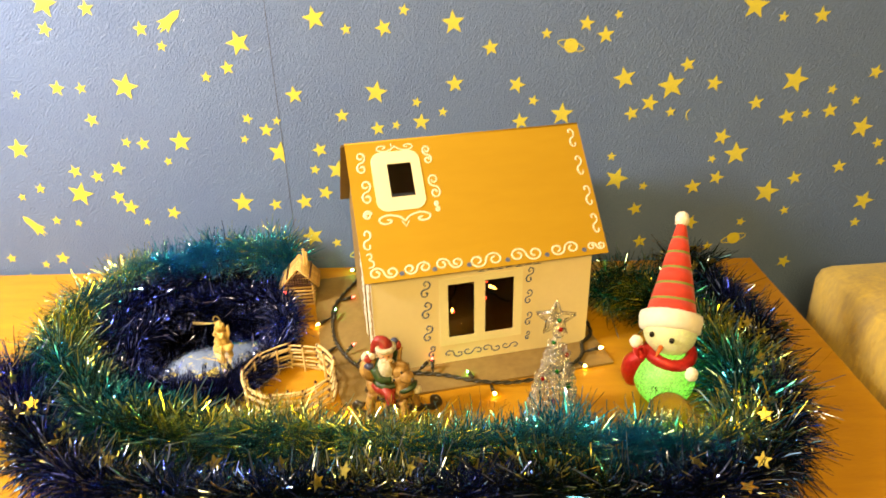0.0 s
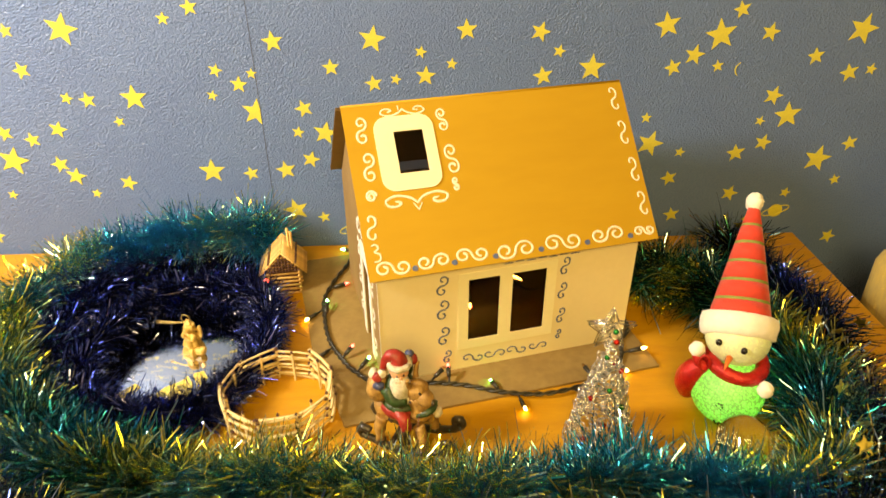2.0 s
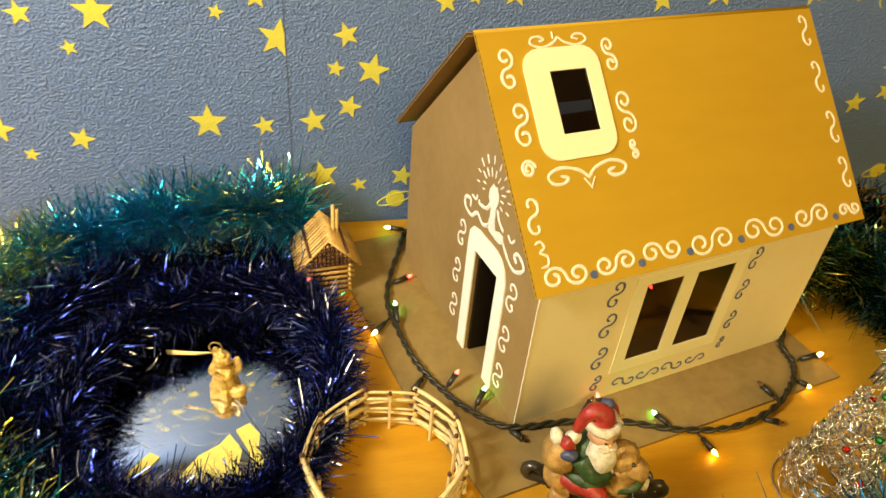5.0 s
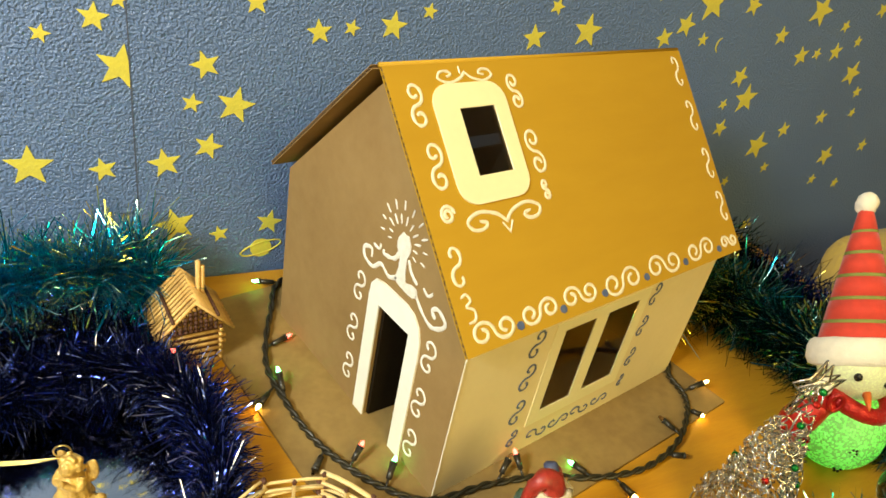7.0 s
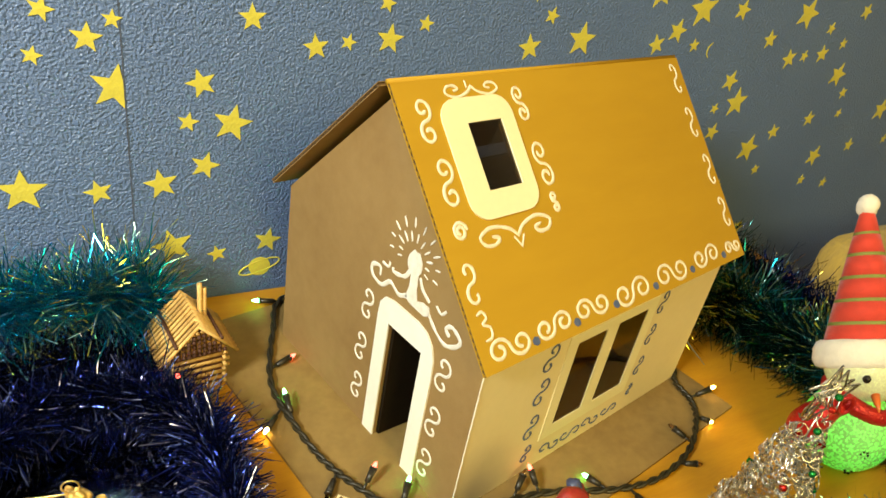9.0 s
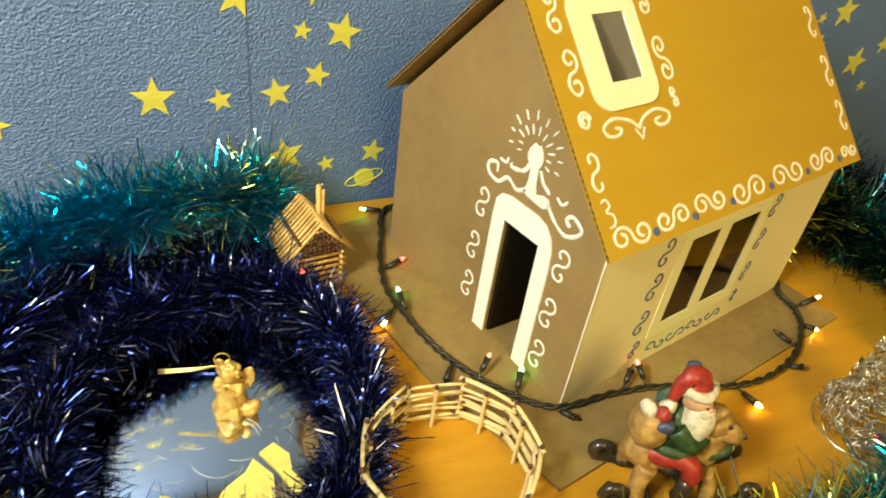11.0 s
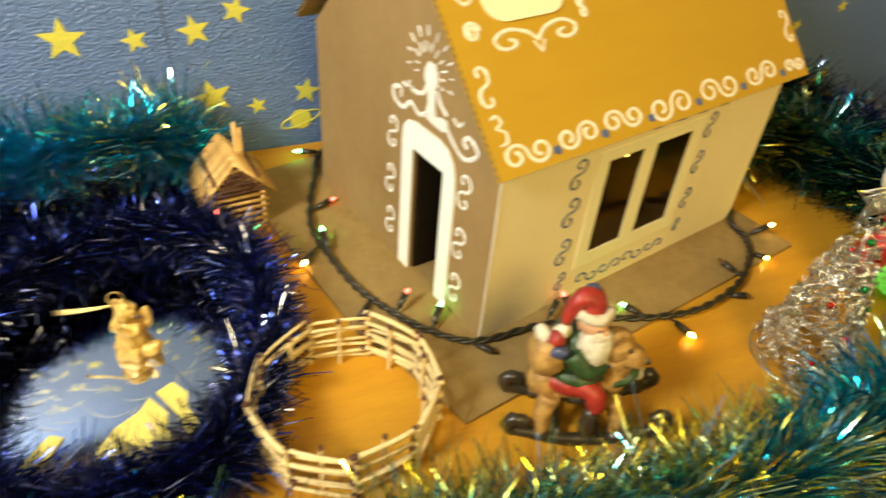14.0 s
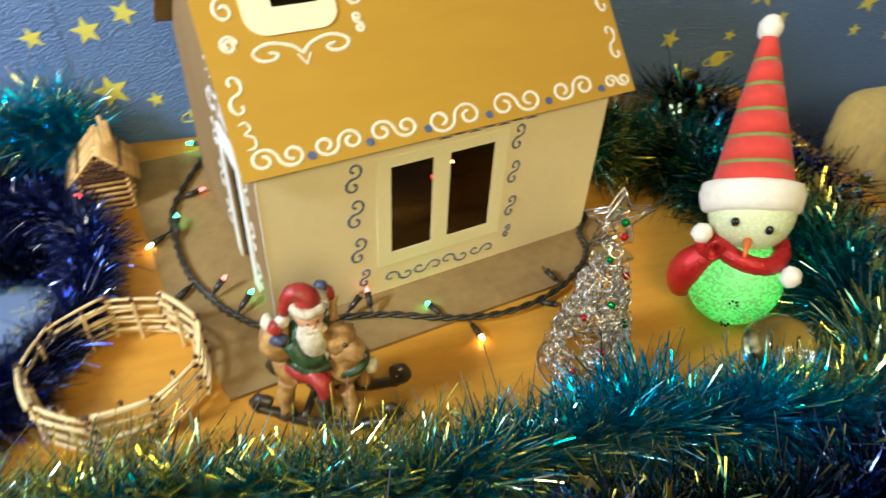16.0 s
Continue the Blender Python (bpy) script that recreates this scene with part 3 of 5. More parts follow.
bm = bmesh.new()
add_tube(bm, [Vector((0.0050 + 0.0005 * noise.noise((k * 0.9, 3, 1)), -0.0002 + 0.0004 * noise.noise((k * 1.3, 7, 2)), 0.001 + k * 0.00335)) for k in range(40)], lambda t: 0.0004 + 0.0003 * noise.noise((t * 60, 1, 4)), 5)
part("torn_edge", bm, M_DOORFRAME, front, "torn white paper edge at the corner")

# corrugated roof slopes: two liners with wavy fluting between
def slope(name, low, high, x0, x1, hole, mat):
    run = (high - low).length
    d = (high - low).normalized()
    up = Vector((0, -d.z, d.y)) if d.y > 0 else Vector((0, d.z, -d.y))

    def place(u, v, w):
        q = low + d * v + up * w
        return (u, q.y, q.z)

    us = [x0, x1] if not hole else [x0, hole[0], hole[2], x1]
    vs = [0, run] if not hole else [0, hole[1], hole[3], run]
    holes = [hole] if hole else []
    top = slab(us, vs, holes, 0.0005, lambda u, v, w: place(u, v, w + 0.0025))
    low_ = slab(us, vs, holes, 0.0005, lambda u, v, w: place(u, v, w))
    ob = ob_from(name, *merged([top, low_]), mat, house)
    n = int(run / 0.0048) * 8
    wv, wf = [], []
    cuts = [(x0, hole[0]), (hole[2], x1)] if hole else [(x0, x1)]
    for a, b in cuts:
        k = len(wv)
        for i in range(n + 1):
            v = run * i / n
            w = 0.0015 + 0.00085 * math.sin(i * math.pi / 4)
            wv += [place(a + 0.0002, v, w - 0.0002), place(b - 0.0002, v, w - 0.0002), place(b - 0.0002, v, w + 0.0002), place(a + 0.0002, v, w + 0.0002)]
        for i in range(n):
            p, q = k + 4 * i, k + 4 * i + 4
            wf += [(p + c, p + (c + 1) % 4, q + (c + 1) % 4, q + c) for c in range(4)]
    ob_from("fluting", wv, wf, M_FLUTE, ob, "wavy corrugated core")
    return ob, place


roof_front, on_roof = slope("roof_slope", EAVE, RIDGE, -0.003, 0.314, (0.0465, 0.1065, 0.0775, 0.1520), M_ROOF)
roof_back, on_back = slope("roof_slope", BACK, RIDGE - Vector((0, -0.0005, 0.0005)), -0.008, 0.314, None, M_RAW)
bm = bmesh.new()
add_rod(bm, RIDGE + Vector((-0.003, 0.0004, 0.0018)), RIDGE + Vector((0.314, 0.0004, 0.0018)), 0.0019, n=8)
part("ridge_fold", bm, M_ROOF, house)


def rounded(x0, y0, x1, y1, r, n=5):
    out = []
    for cx, cy, a0 in ((x1 - r, y1 - r, 0), (x0 + r, y1 - r, 90), (x0 + r, y0 + r, 180), (x1 - r, y0 + r, 270)):
        out += [(cx + r * math.cos(radians(a0 + 90 * k / n)), cy + r * math.sin(radians(a0 + 90 * k / n))) for k in range(n + 1)]
    return out


def ring_sheet(outer, inner, thick, place):
    """A flat frame between two outlines of equal length; place(x, y, w)."""
    n = len(outer)
    verts = [place(*q, w) for w in (0.0, thick) for loop in (outer, inner) for q in loop]
    faces = []
    for k in range(n):
        j = (k + 1) % n
        faces += [(k, j, n + j, n + k), (2 * n + k, 3 * n + k, 3 * n + j, 2 * n + j), (k, 2 * n + k, 2 * n + j, j), (n + k, n + j, 3 * n + j, 3 * n + k)]
    return verts, faces


ob_from("skylight_frame", *ring_sheet(rounded(0.0265, 0.0885, 0.0895, 0.1690, 0.014), rounded(0.0465, 0.1065, 0.0775, 0.1520, 0.0004), 0.0012, lambda x, y, w: on_roof(x, y, w + 0.003)), M_FRAME, roof_front, "ivory paper window frame with cut corners")

# front windows: paper surround with two openings
us, vs = [0.0900, 0.1015, 0.1360, 0.1505, 0.1890, 0.2010], [0.0275, 0.0395, 0.1185, 0.1275]
ob_from("window_frame", *slab(us, vs, [(0.1015, 0.0395, 0.1360, 0.1185), (0.1505, 0.0395, 0.1890, 0.1185)], 0.0006, lambda u, v, w: (u, w - 0.0006, v)), M_FRAME, front, "ivory paper double window frame")

for x0, x1 in ((0.1016, 0.1359), (0.1506, 0.1889)):
    bm = bmesh.new()
    add_box(bm, (x0, 0.0001, 0.0396), (x1, 0.0004, 0.1184))
    part("pane", bm, M_FILM, front, "smoky clear film pane")
v_, f_ = slab([0.0466, 0.0774], [0.1066, 0.1519], [], 0.0003, lambda u, v, w: on_roof(u, v, w + 0.0030))
ob_from("pane", v_, f_, M_FILM, roof_front, "smoky clear film pane")

# white door surround with rounded shoulders
outer = [(0.0415, -0.0005), (0.0415, 0.095), (0.0425, 0.110), (0.046, 0.120), (0.053, 0.127), (0.062, 0.1295), (0.090, 0.1295), (0.099, 0.127), (0.1035, 0.121), (0.1045, 0.110), (0.1045, -0.0005)]
inner = [(0.055, -0.0005), (0.055, 0.090), (0.055, 0.100), (0.055, 0.106), (0.055, 0.1088), (0.062, 0.1088), (0.084, 0.1088), (0.0915, 0.1088), (0.0915, 0.106), (0.0915, 0.095), (0.0915, -0.0005)]
n = len(outer)
dv = [(GX - w, *q) for w in (0.0, 0.0012) for loop in (outer, inner) for q in loop]
df = []
for k in range(n - 1):
    df += [(k, k + 1, n + k + 1, n + k), (2 * n + k, 3 * n + k, 3 * n + k + 1, 2 * n + k + 1), (k, 2 * n + k, 2 * n + k + 1, k + 1), (n + k, n + k + 1, 3 * n + k + 1, 3 * n + k)]
df += [(0, n, 3 * n, 2 * n), (n - 1, 3 * n - 1, 4 * n - 1, 2 * n - 1)]
ob_from("door_frame", dv, df, M_DOORFRAME, gable_left, "white paper door surround")


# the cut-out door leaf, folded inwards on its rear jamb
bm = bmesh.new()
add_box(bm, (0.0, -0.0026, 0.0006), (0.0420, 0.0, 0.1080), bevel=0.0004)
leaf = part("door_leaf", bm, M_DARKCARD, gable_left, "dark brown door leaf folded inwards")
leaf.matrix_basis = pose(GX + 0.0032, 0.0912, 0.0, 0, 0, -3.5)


# painted scrolls
def decorate(line, width, mat, parent, place, x, y, turn=0.0, label=""):
    v, f = stroke(line, width)
    c, s = math.cos(turn), math.sin(turn)
    v = [place(x + a * c - b * s, y + a * s + b * c, h) for a, b, h in v]
    return ob_from("scroll", v, f, mat, parent, label)


def roof_top(x, y, w):
    return on_roof(x, y, w + 0.0031)


def front_face(x, y, w):
    return (x, -0.0002 - w, y)


def gable_face(x, y, w):
    # seen from outside, x runs towards the front wall
    return (GX - 0.0002 - w, x, y)


for x, y, h, fl in ((0.0145, 0.1570, 0.030, 1), (0.0160, 0.1172, 0.032, 1), (0.0082, 0.0545, 0.028, 1)):
    decorate(scroll(h, 0.85 if y < 0.1 else 1.15, fl), 0.0028, M_WHITE, roof_front, roof_top, x, y)
loop = [(0.0058 * (1 - k / 34) * math.cos(k * 0.42), 0.0062 * (1 - k / 34) * math.sin(k * 0.42)) for k in range(27)]
decorate(loop, 0.0028, M_WHITE, roof_front, roof_top, 0.0130, 0.0865)
three = [(-0.004, 0.009), (0.001, 0.0105), (0.003, 0.006), (-0.001, 0.003), (0.004, 0.000), (0.003, -0.006), (-0.003, -0.007)]
decorate([(q.x, q.y) for q in glide([(a, b, 0) for a, b in three], 24)], 0.0022, M_WHITE, roof_front, roof_top, 0.0078, 0.0265)
for x, y, h in ((0.3015, 0.1645, 0.030), (0.3030, 0.1240, 0.031), (0.3050, 0.0805, 0.031), (0.3055, 0.0415, 0.030)):
    decorate(scroll(h, 0.82, 1, 0.72), 0.0025, M_WHITE, roof_front, roof_top, x, y, 0.12)
for k, (x, w) in enumerate(((0.0225, 0.036), (0.0640, 0.034), (0.1047, 0.035), (0.1515, 0.042), (0.2045, 0.042), (0.2565, 0.038), (0.2995, 0.024))):
    decorate(scroll(w, 1.25, -1 if k % 2 else 1, 0.85), 0.0029, M_WHITE, roof_front, roof_top, x, 0.0110 + 0.0009 * (k % 3), 1.5708)
dot = [((0.0030 + 0.0007 * math.sin(k * 2.3)) * math.cos(k * 0.9), 0.0030 * math.sin(k * 0.9)) for k in range(7)]
for x in (0.0440, 0.0850, 0.1290, 0.1790, 0.2315, 0.2820):
    ob_from("paint_dot", *flat_shape(dot, 0.0005, lambda a, b, w: roof_top(x + a, 0.0075 + b, w)), M_BLUEPAINT, roof_front, "grey-blue paint dot")
for x, y, h in ((0.1005, 0.1605, 0.026), (0.1030, 0.1165, 0.033), (0.1020, 0.0890, 0.014)):
    decorate(scroll(h, 1.25, -1), 0.0027, M_WHITE, roof_front, roof_top, x, y)


def swag(w, h):
    half = [(0.0, 0.0), (0.10, 0.35), (0.30, 0.55), (0.46, 0.30), (0.42, -0.05), (0.30, -0.10), (0.24, 0.10), (0.33, 0.22)]
    left = [(q.x * w, q.y * h) for q in glide([(-a, b, 0) for a, b in half], 30)]
    return left[::-1] + [(-a, b) for a, b in left[1:]]


decorate(swag(0.070, 0.017), 0.0030, M_WHITE, roof_front, roof_top, 0.0590, 0.0745)
decorate([(-0.0045, 0.001), (0.0002, -0.0065), (0.0045, 0.0005)], 0.0026, M_WHITE, roof_front, roof_top, 0.0590, 0.0735)
decorate([(a, -b) for a, b in swag(0.050, 0.012)], 0.0022, M_WHITE, roof_front, roof_top, 0.060, 0.1765)
decorate([(0, 0.0), (0.0, 0.005)], 0.003, M_WHITE, roof_front, roof_top, 0.056, 0.1755)

for x, z, h in ((0.0730, 0.1165, 0.0255), (0.0735, 0.0855, 0.0265), (0.0745, 0.0505, 0.0255), (0.0785, 0.0210, 0.0180)):
    decorate(scroll(h, 1.0, 1, 0.95), 0.0023, M_BLUEPAINT, front, front_face, x, z, -0.12)
for x, z, h in ((0.2105, 0.1175, 0.0235), (0.2100, 0.0850, 0.0225), (0.2110, 0.0510, 0.0215), (0.2105, 0.0245, 0.0135)):
    decorate(scroll(h, 1.0, 1, 0.85), 0.0022, M_BLUEPAINT, front, front_face, x, z, -0.10)
for k, (x, w) in enumerate(((0.108, 0.026), (0.134, 0.027), (0.160, 0.026), (0.186, 0.024))):
    decorate(scroll(w, 0.9, -1 if k % 2 else 1, 0.85), 0.0021, M_BLUEPAINT, front, front_face, x, 0.0128, 1.45)
for k in range(7):
    decorate([(0, 0), (0.005, 0.0006), (0.010, 0.0)], 0.0019, M_BLUEPAINT, front, front_face, 0.140 + 0.0125 * k, 0.1318 + 0.0008 * (k % 2))

for y, z in ((0.118, 0.1085), (0.120, 0.068), (0.119, 0.030)):
    decorate(scroll(0.028, 0.95, -1, 1.0), 0.0025, M_WHITE2, gable_left, gable_face, y, z)
for y, z in ((0.0325, 0.106), (0.033, 0.064), (0.033, 0.024)):
    decorate(scroll(0.029, 0.95, -1, 1.0), 0.0025, M_WHITE2, gable_left, gable_face, y, z)
# crest over the door: a flame with rays on a curling stem
flame = [(0.0755 + 0.0074 * math.cos(k * 0.3927), 0.1675 + (0.0104 if k in (3, 5) else 0.0088) * math.sin(k * 0.3927)) for k in range(16)]
ob_from("flame", *flat_shape(flame, 0.0006, lambda a, b, w: gable_face(a, b, w)), M_WHITE2, gable_left, "white painted flame")
gown = [(0.0705, 0.1610), (0.0780, 0.1610), (0.0775, 0.1500), (0.0800, 0.1400), (0.0760, 0.1375), (0.0660, 0.1365), (0.0590, 0.1365), (0.0540, 0.1400), (0.0560, 0.1455), (0.0620, 0.1455), (0.0680, 0.1430), (0.0700, 0.1500)]
ob_from("flame", *flat_shape(gown, 0.0005, lambda a, b, w: gable_face(a, b, w)), M_WHITE2, gable_left, "white painted flame stem")
for line, w in (
    ([(0.079, 0.161), (0.084, 0.153), (0.095, 0.150), (0.0965, 0.153)], 0.0036),
    ([(0.078, 0.141), (0.087, 0.1365), (0.097, 0.1405), (0.106, 0.1330), (0.1165, 0.1350), (0.1185, 0.1425), (0.110, 0.1460), (0.1085, 0.1395)], 0.0036),
    ([(0.069, 0.161), (0.0645, 0.1538), (0.0565, 0.1488)], 0.0034),
    ([(0.056, 0.1408), (0.046, 0.1325), (0.036, 0.1290), (0.0265, 0.1345), (0.0245, 0.1405), (0.033, 0.1450), (0.038, 0.1408), (0.034, 0.1368)], 0.0036),
    ([(0.100, 0.1555), (0.1015, 0.1505), (0.108, 0.1508)], 0.0026),
    ([(0.050, 0.1508), (0.0445, 0.1480), (0.040, 0.1528)], 0.0026),
):
    decorate([(q.x, q.y) for q in glide([(a, b, 0) for a, b in line], 8 * len(line))], w, M_WHITE2, gable_left, gable_face, 0, 0)
for k in range(21):
    a = radians(-112 + 11 * k)
    r0 = (0.0125, 0.0215)[k % 2] + 0.002 * noise.noise((k * 1.7, 2, 5))
    n = 4 if abs(a) < 1.3 else 3
    line = [(0.0775 + math.sin(a) * (r0 + 0.0023 * j), 0.170 + math.cos(a) * (r0 + 0.0023 * j)) for j in range(n)]
    decorate(line, 0.0019, M_WHITE2, gable_left, gable_face, 0, 0)


# ---- match fence ----
fence = thing("match_fence", pose(0.0155, 0.7110, 0.0), "round corral fence glued from wooden matchsticks", "toy fence")
R_F = 0.0560
bm = bmesh.new()
add_tube(bm, [Vector((x, -0.0013 * (1 - (x / 0.0225) ** 2), 0)) for x in (-0.0235, -0.0125, 0.0, 0.0125, 0.0215)], 0.00128, 5)
add_ball(bm, (0.0222, 0, 0), (0.0026, 0.0016, 0.0016), 1, u=8, v=6)
rail0 = part("rail", bm, [M_MATCH, M_MATCHHEAD], fence, "matchstick rail with a brown head")
bm = bmesh.new()
add_box(bm, (-0.00105, -0.00105, 0.0), (0.00105, 0.00105, 0.0385), bevel=0.0003)
add_ball(bm, (0, 0, 0.0395), (0.0016, 0.0016, 0.0024), 1, u=8, v=6)
post0 = part("post", bm, [M_MATCH, M_MATCHHEAD], fence, "upright matchstick post")
rng = random.Random(8)
first_r = first_p = True
for k in range(9):
    a = radians(40 * k - 12.5)
    mid = R_F * math.cos(math.pi / 9)
    for j in range(7):
        z = 0.0035 + 0.0056 * j + 0.0016 * (k % 2) + rng.uniform(-0.0007, 0.0007)
        m = Matrix.Translation(((mid + 0.0012 * (-1) ** j) * math.cos(a), 0.93 * (mid + 0.0012 * (-1) ** j) * math.sin(a), z)) @ Matrix.Rotation(a + math.pi / 2 + rng.uniform(-0.04, 0.04), 4, "Z") @ Matrix.Rotation(rng.uniform(-0.075, 0.075), 4, "Y") @ Matrix.Diagonal(((-0.92 if (k + j) % 2 else 0.92), rng.uniform(0.75, 1.25) * (1.6 if rng.random() < 0.3 else 1.0), rng.uniform(0.85, 1.05), 1))
        if first_r:
            rail0.matrix_basis, first_r = m, False
        else:
            twin(rail0, m)
    for off, r_ in ((math.pi / 9, R_F + 0.0012), (0.0, mid - 0.0022)):
        m = Matrix.Translation((r_ * math.cos(a + off), 0.93 * r_ * math.sin(a + off), 0)) @ Matrix.Rotation(a + off, 4, "Z") @ Matrix.Rotation(rng.uniform(-0.05, 0.05), 4, "X")
        if first_p:
            post0.matrix_basis, first_p = m, False
        else:
            twin(post0, m)

# ---- matchstick cabin ----
cabin = thing("match_cabin", pose(0.040, 0.947, 0.0, 0, 0, -6) @ Matrix.Diagonal((1.15, 1.18, 1.18, 1)), "tiny log cabin glued from matchsticks with a chimney", "toy house")
W_C, D_C, H_C = 0.034, 0.036, 0.030
LOG = 0.0026


def log(length, head):
    b = bmesh.new()
    add_rod(b, (-length / 2, 0, 0), (length / 2, 0, 0), LOG / 2, n=6)
    if head:
        add_ball(b, (length / 2, 0, 0), (0.0018, 0.0015, 0.0015), 1, u=8, v=6)
    return b


log_x = part("log", log(W_C + 0.007, False), [M_LOG, M_MATCHHEAD], cabin)
log_y = part("log", log(D_C + 0.007, False), [M_LOG, M_MATCHHEAD], cabin)
first = True
for k in range(6):
    for s in (-1, 1):
        mx = Matrix.Translation((rng.uniform(-0.0015, 0.0015), s * D_C / 2, 0.0014 + k * 0.0050)) @ Matrix.Rotation(rng.uniform(-0.02, 0.02), 4, "Y")
        my = Matrix.Translation((s * W_C / 2, rng.uniform(-0.0008, 0.0008), 0.0039 + k * 0.0050)) @ Matrix.Rotation(math.pi / 2, 4, "Z")
        if first:
            log_x.matrix_basis, log_y.matrix_basis, first = mx, my, False
        else:
            twin(log_x, mx)
            twin(log_y, my)
# inner lining closes the gaps between logs
bm = bmesh.new()
add_box(bm, (-W_C / 2 + 0.0005, -D_C / 2 + 0.0005, 0.0), (W_C / 2 - 0.0005, D_C / 2 - 0.0005, H_C), bevel=0.0005)
part("lining", bm, M_MATCHHEAD, cabin, "dark inside of the log walls")
ob_from("roof_lining", *flat_shape([(-0.0215, H_C + 0.0002), (0.0215, H_C + 0.0002), (0.0, H_C + 0.0225)], 0.030, lambda x, y, w: (x, w - 0.015, y)), M_MATCHHEAD, cabin, "dark inside of the roof")
# gable of match ends with brown heads
end0 = None
for s in (-1, 1):
    for row in range(5):
        for c in range(-(5 - row), 6 - row):
            m = Matrix.Translation((c * 0.0034, s * (D_C / 2 - 0.0015 + rng.uniform(-0.0006, 0.0012)), H_C + 0.0016 + row * 0.0036)) @ Matrix.Rotation(s * math.pi / 2, 4, "Z")
            if end0 is None:
                end0 = part("match_end", log(0.006, True), [M_LOG, M_MATCHHEAD], cabin, "brown match heads in the gable")
                end0.matrix_basis = m
            else:
                twin(end0, m)
rafter0 = None
RX, RZ = 0.0255, 0.0265
tilt = math.atan2(RZ, RX)
for s in (-1, 1):
    for k in range(11):
        y = -0.0205 + 0.0041 * k + rng.uniform(-0.0003, 0.0003)
        m = Matrix.Translation((s * RX / 2, y, H_C + 0.0230 - RZ / 2 + 0.002)) @ Matrix.Rotation(s * tilt, 4, "Y") @ (Matrix.Rotation(math.pi, 4, "Z") if s < 0 else Matrix())
        if rafter0 is None:
            rafter0 = part("roof_match", log(0.0385, False), [M_LOG, M_MATCHHEAD], cabin)
            rafter0.matrix_basis = m
        else:
            twin(rafter0, m)
bm = bmesh.new()
for x, y, z in ((0.0, 0.0, 0.0725), (0.0030, 0.0004, 0.068), (0.0004, 0.0030, 0.070), (0.0034, 0.0032, 0.066)):
    add_rod(bm, (x + 0.008, y + 0.002, H_C + 0.004), (x + 0.008, y + 0.002, z), 0.0015, n=6)
part("chimney", bm, M_LOG, cabin, "chimney of upright match stubs")
# dark battens across the roof
for s in (-1, 1):
    bm = bmesh.new()
    add_rod(bm, (s * 0.0150, -0.0215, H_C + 0.0122), (s * 0.0150, 0.0215, H_C + 0.0122), 0.0012, n=6)
    part("batten", bm, M_MATCHHEAD, cabin, "dark batten across the roof")

# ---- string of lights round the house ----
lights = thing("light_string", pose(0, 0, 0), "dark green string of mini lights looped round the paper house", "string lights")
C = 0.0064
LINE = [(0.330, 0.985, C), (0.240, 0.990, C), (0.154, 0.998, C), (0.119, 0.956, C), (0.086, 0.898, C), (0.079, 0.850, C), (0.079, 0.808, C), (0.086, 0.776, C), (0.099, 0.744, C), (0.121, 0.717, C + 0.001), (0.168, 0.706, C), (0.210, 0.690, C), (0.249, 0.667, C), (0.292, 0.653, C), (0.342, 0.656, C), (0.382, 0.673, C), (0.400, 0.690, C), (0.409, 0.712, C), (0.432, 0.735, C), (0.440, 0.800, C), (0.440, 0.900, C), (0.40, 0.985, C)]
base_line = glide(LINE, 420)
for s in (0, 1):
    twisted = []
    for i, p in enumerate(base_line):
        a = i * 0.55 + s * math.pi
        d = (base_line[min(i + 1, 419)] - base_line[max(i - 1, 0)]).normalized()
        sd = d.cross(Vector((0, 0, 1))).normalized()
        twisted.append(p + 0.00135 * (math.cos(a) * sd + math.sin(a) * Vector((0, 0, 1))))
    bm = bmesh.new()
    add_tube(bm, twisted, 0.0016, 5)
    part("cable", bm, M_CABLE, lights, "twisted dark green cable")


def mini_bulb(root, tip, mat, lit):
    root, tip = Vector(root), Vector(tip)
    d = (tip - root).normalized()
    bm = bmesh.new()
    size = (tip - root).length
    add_tube(bm, [root, root + d * size * 0.35], 0.0011, 6)
    add_rod(bm, root + d * size * 0.3, root + d * size * 0.74, 0.0021, 0.0026, n=8)
    add_rod(bm, root + d * size * 0.74, root + d * size * 0.80, 0.0029, n=8)
    sock = part("socket", bm, M_SOCKET, lights)
    bm = bmesh.new()
    line = [root + d * size * k for k in (0.78, 0.86, 0.94, 1.0)]
    add_tube(bm, line, lambda t: (0.0017, 0.0017, 0.0014, 0.0005)[min(3, int(t * 3.01))], 8)
    return part("bulb", bm, mat, sock, lit)


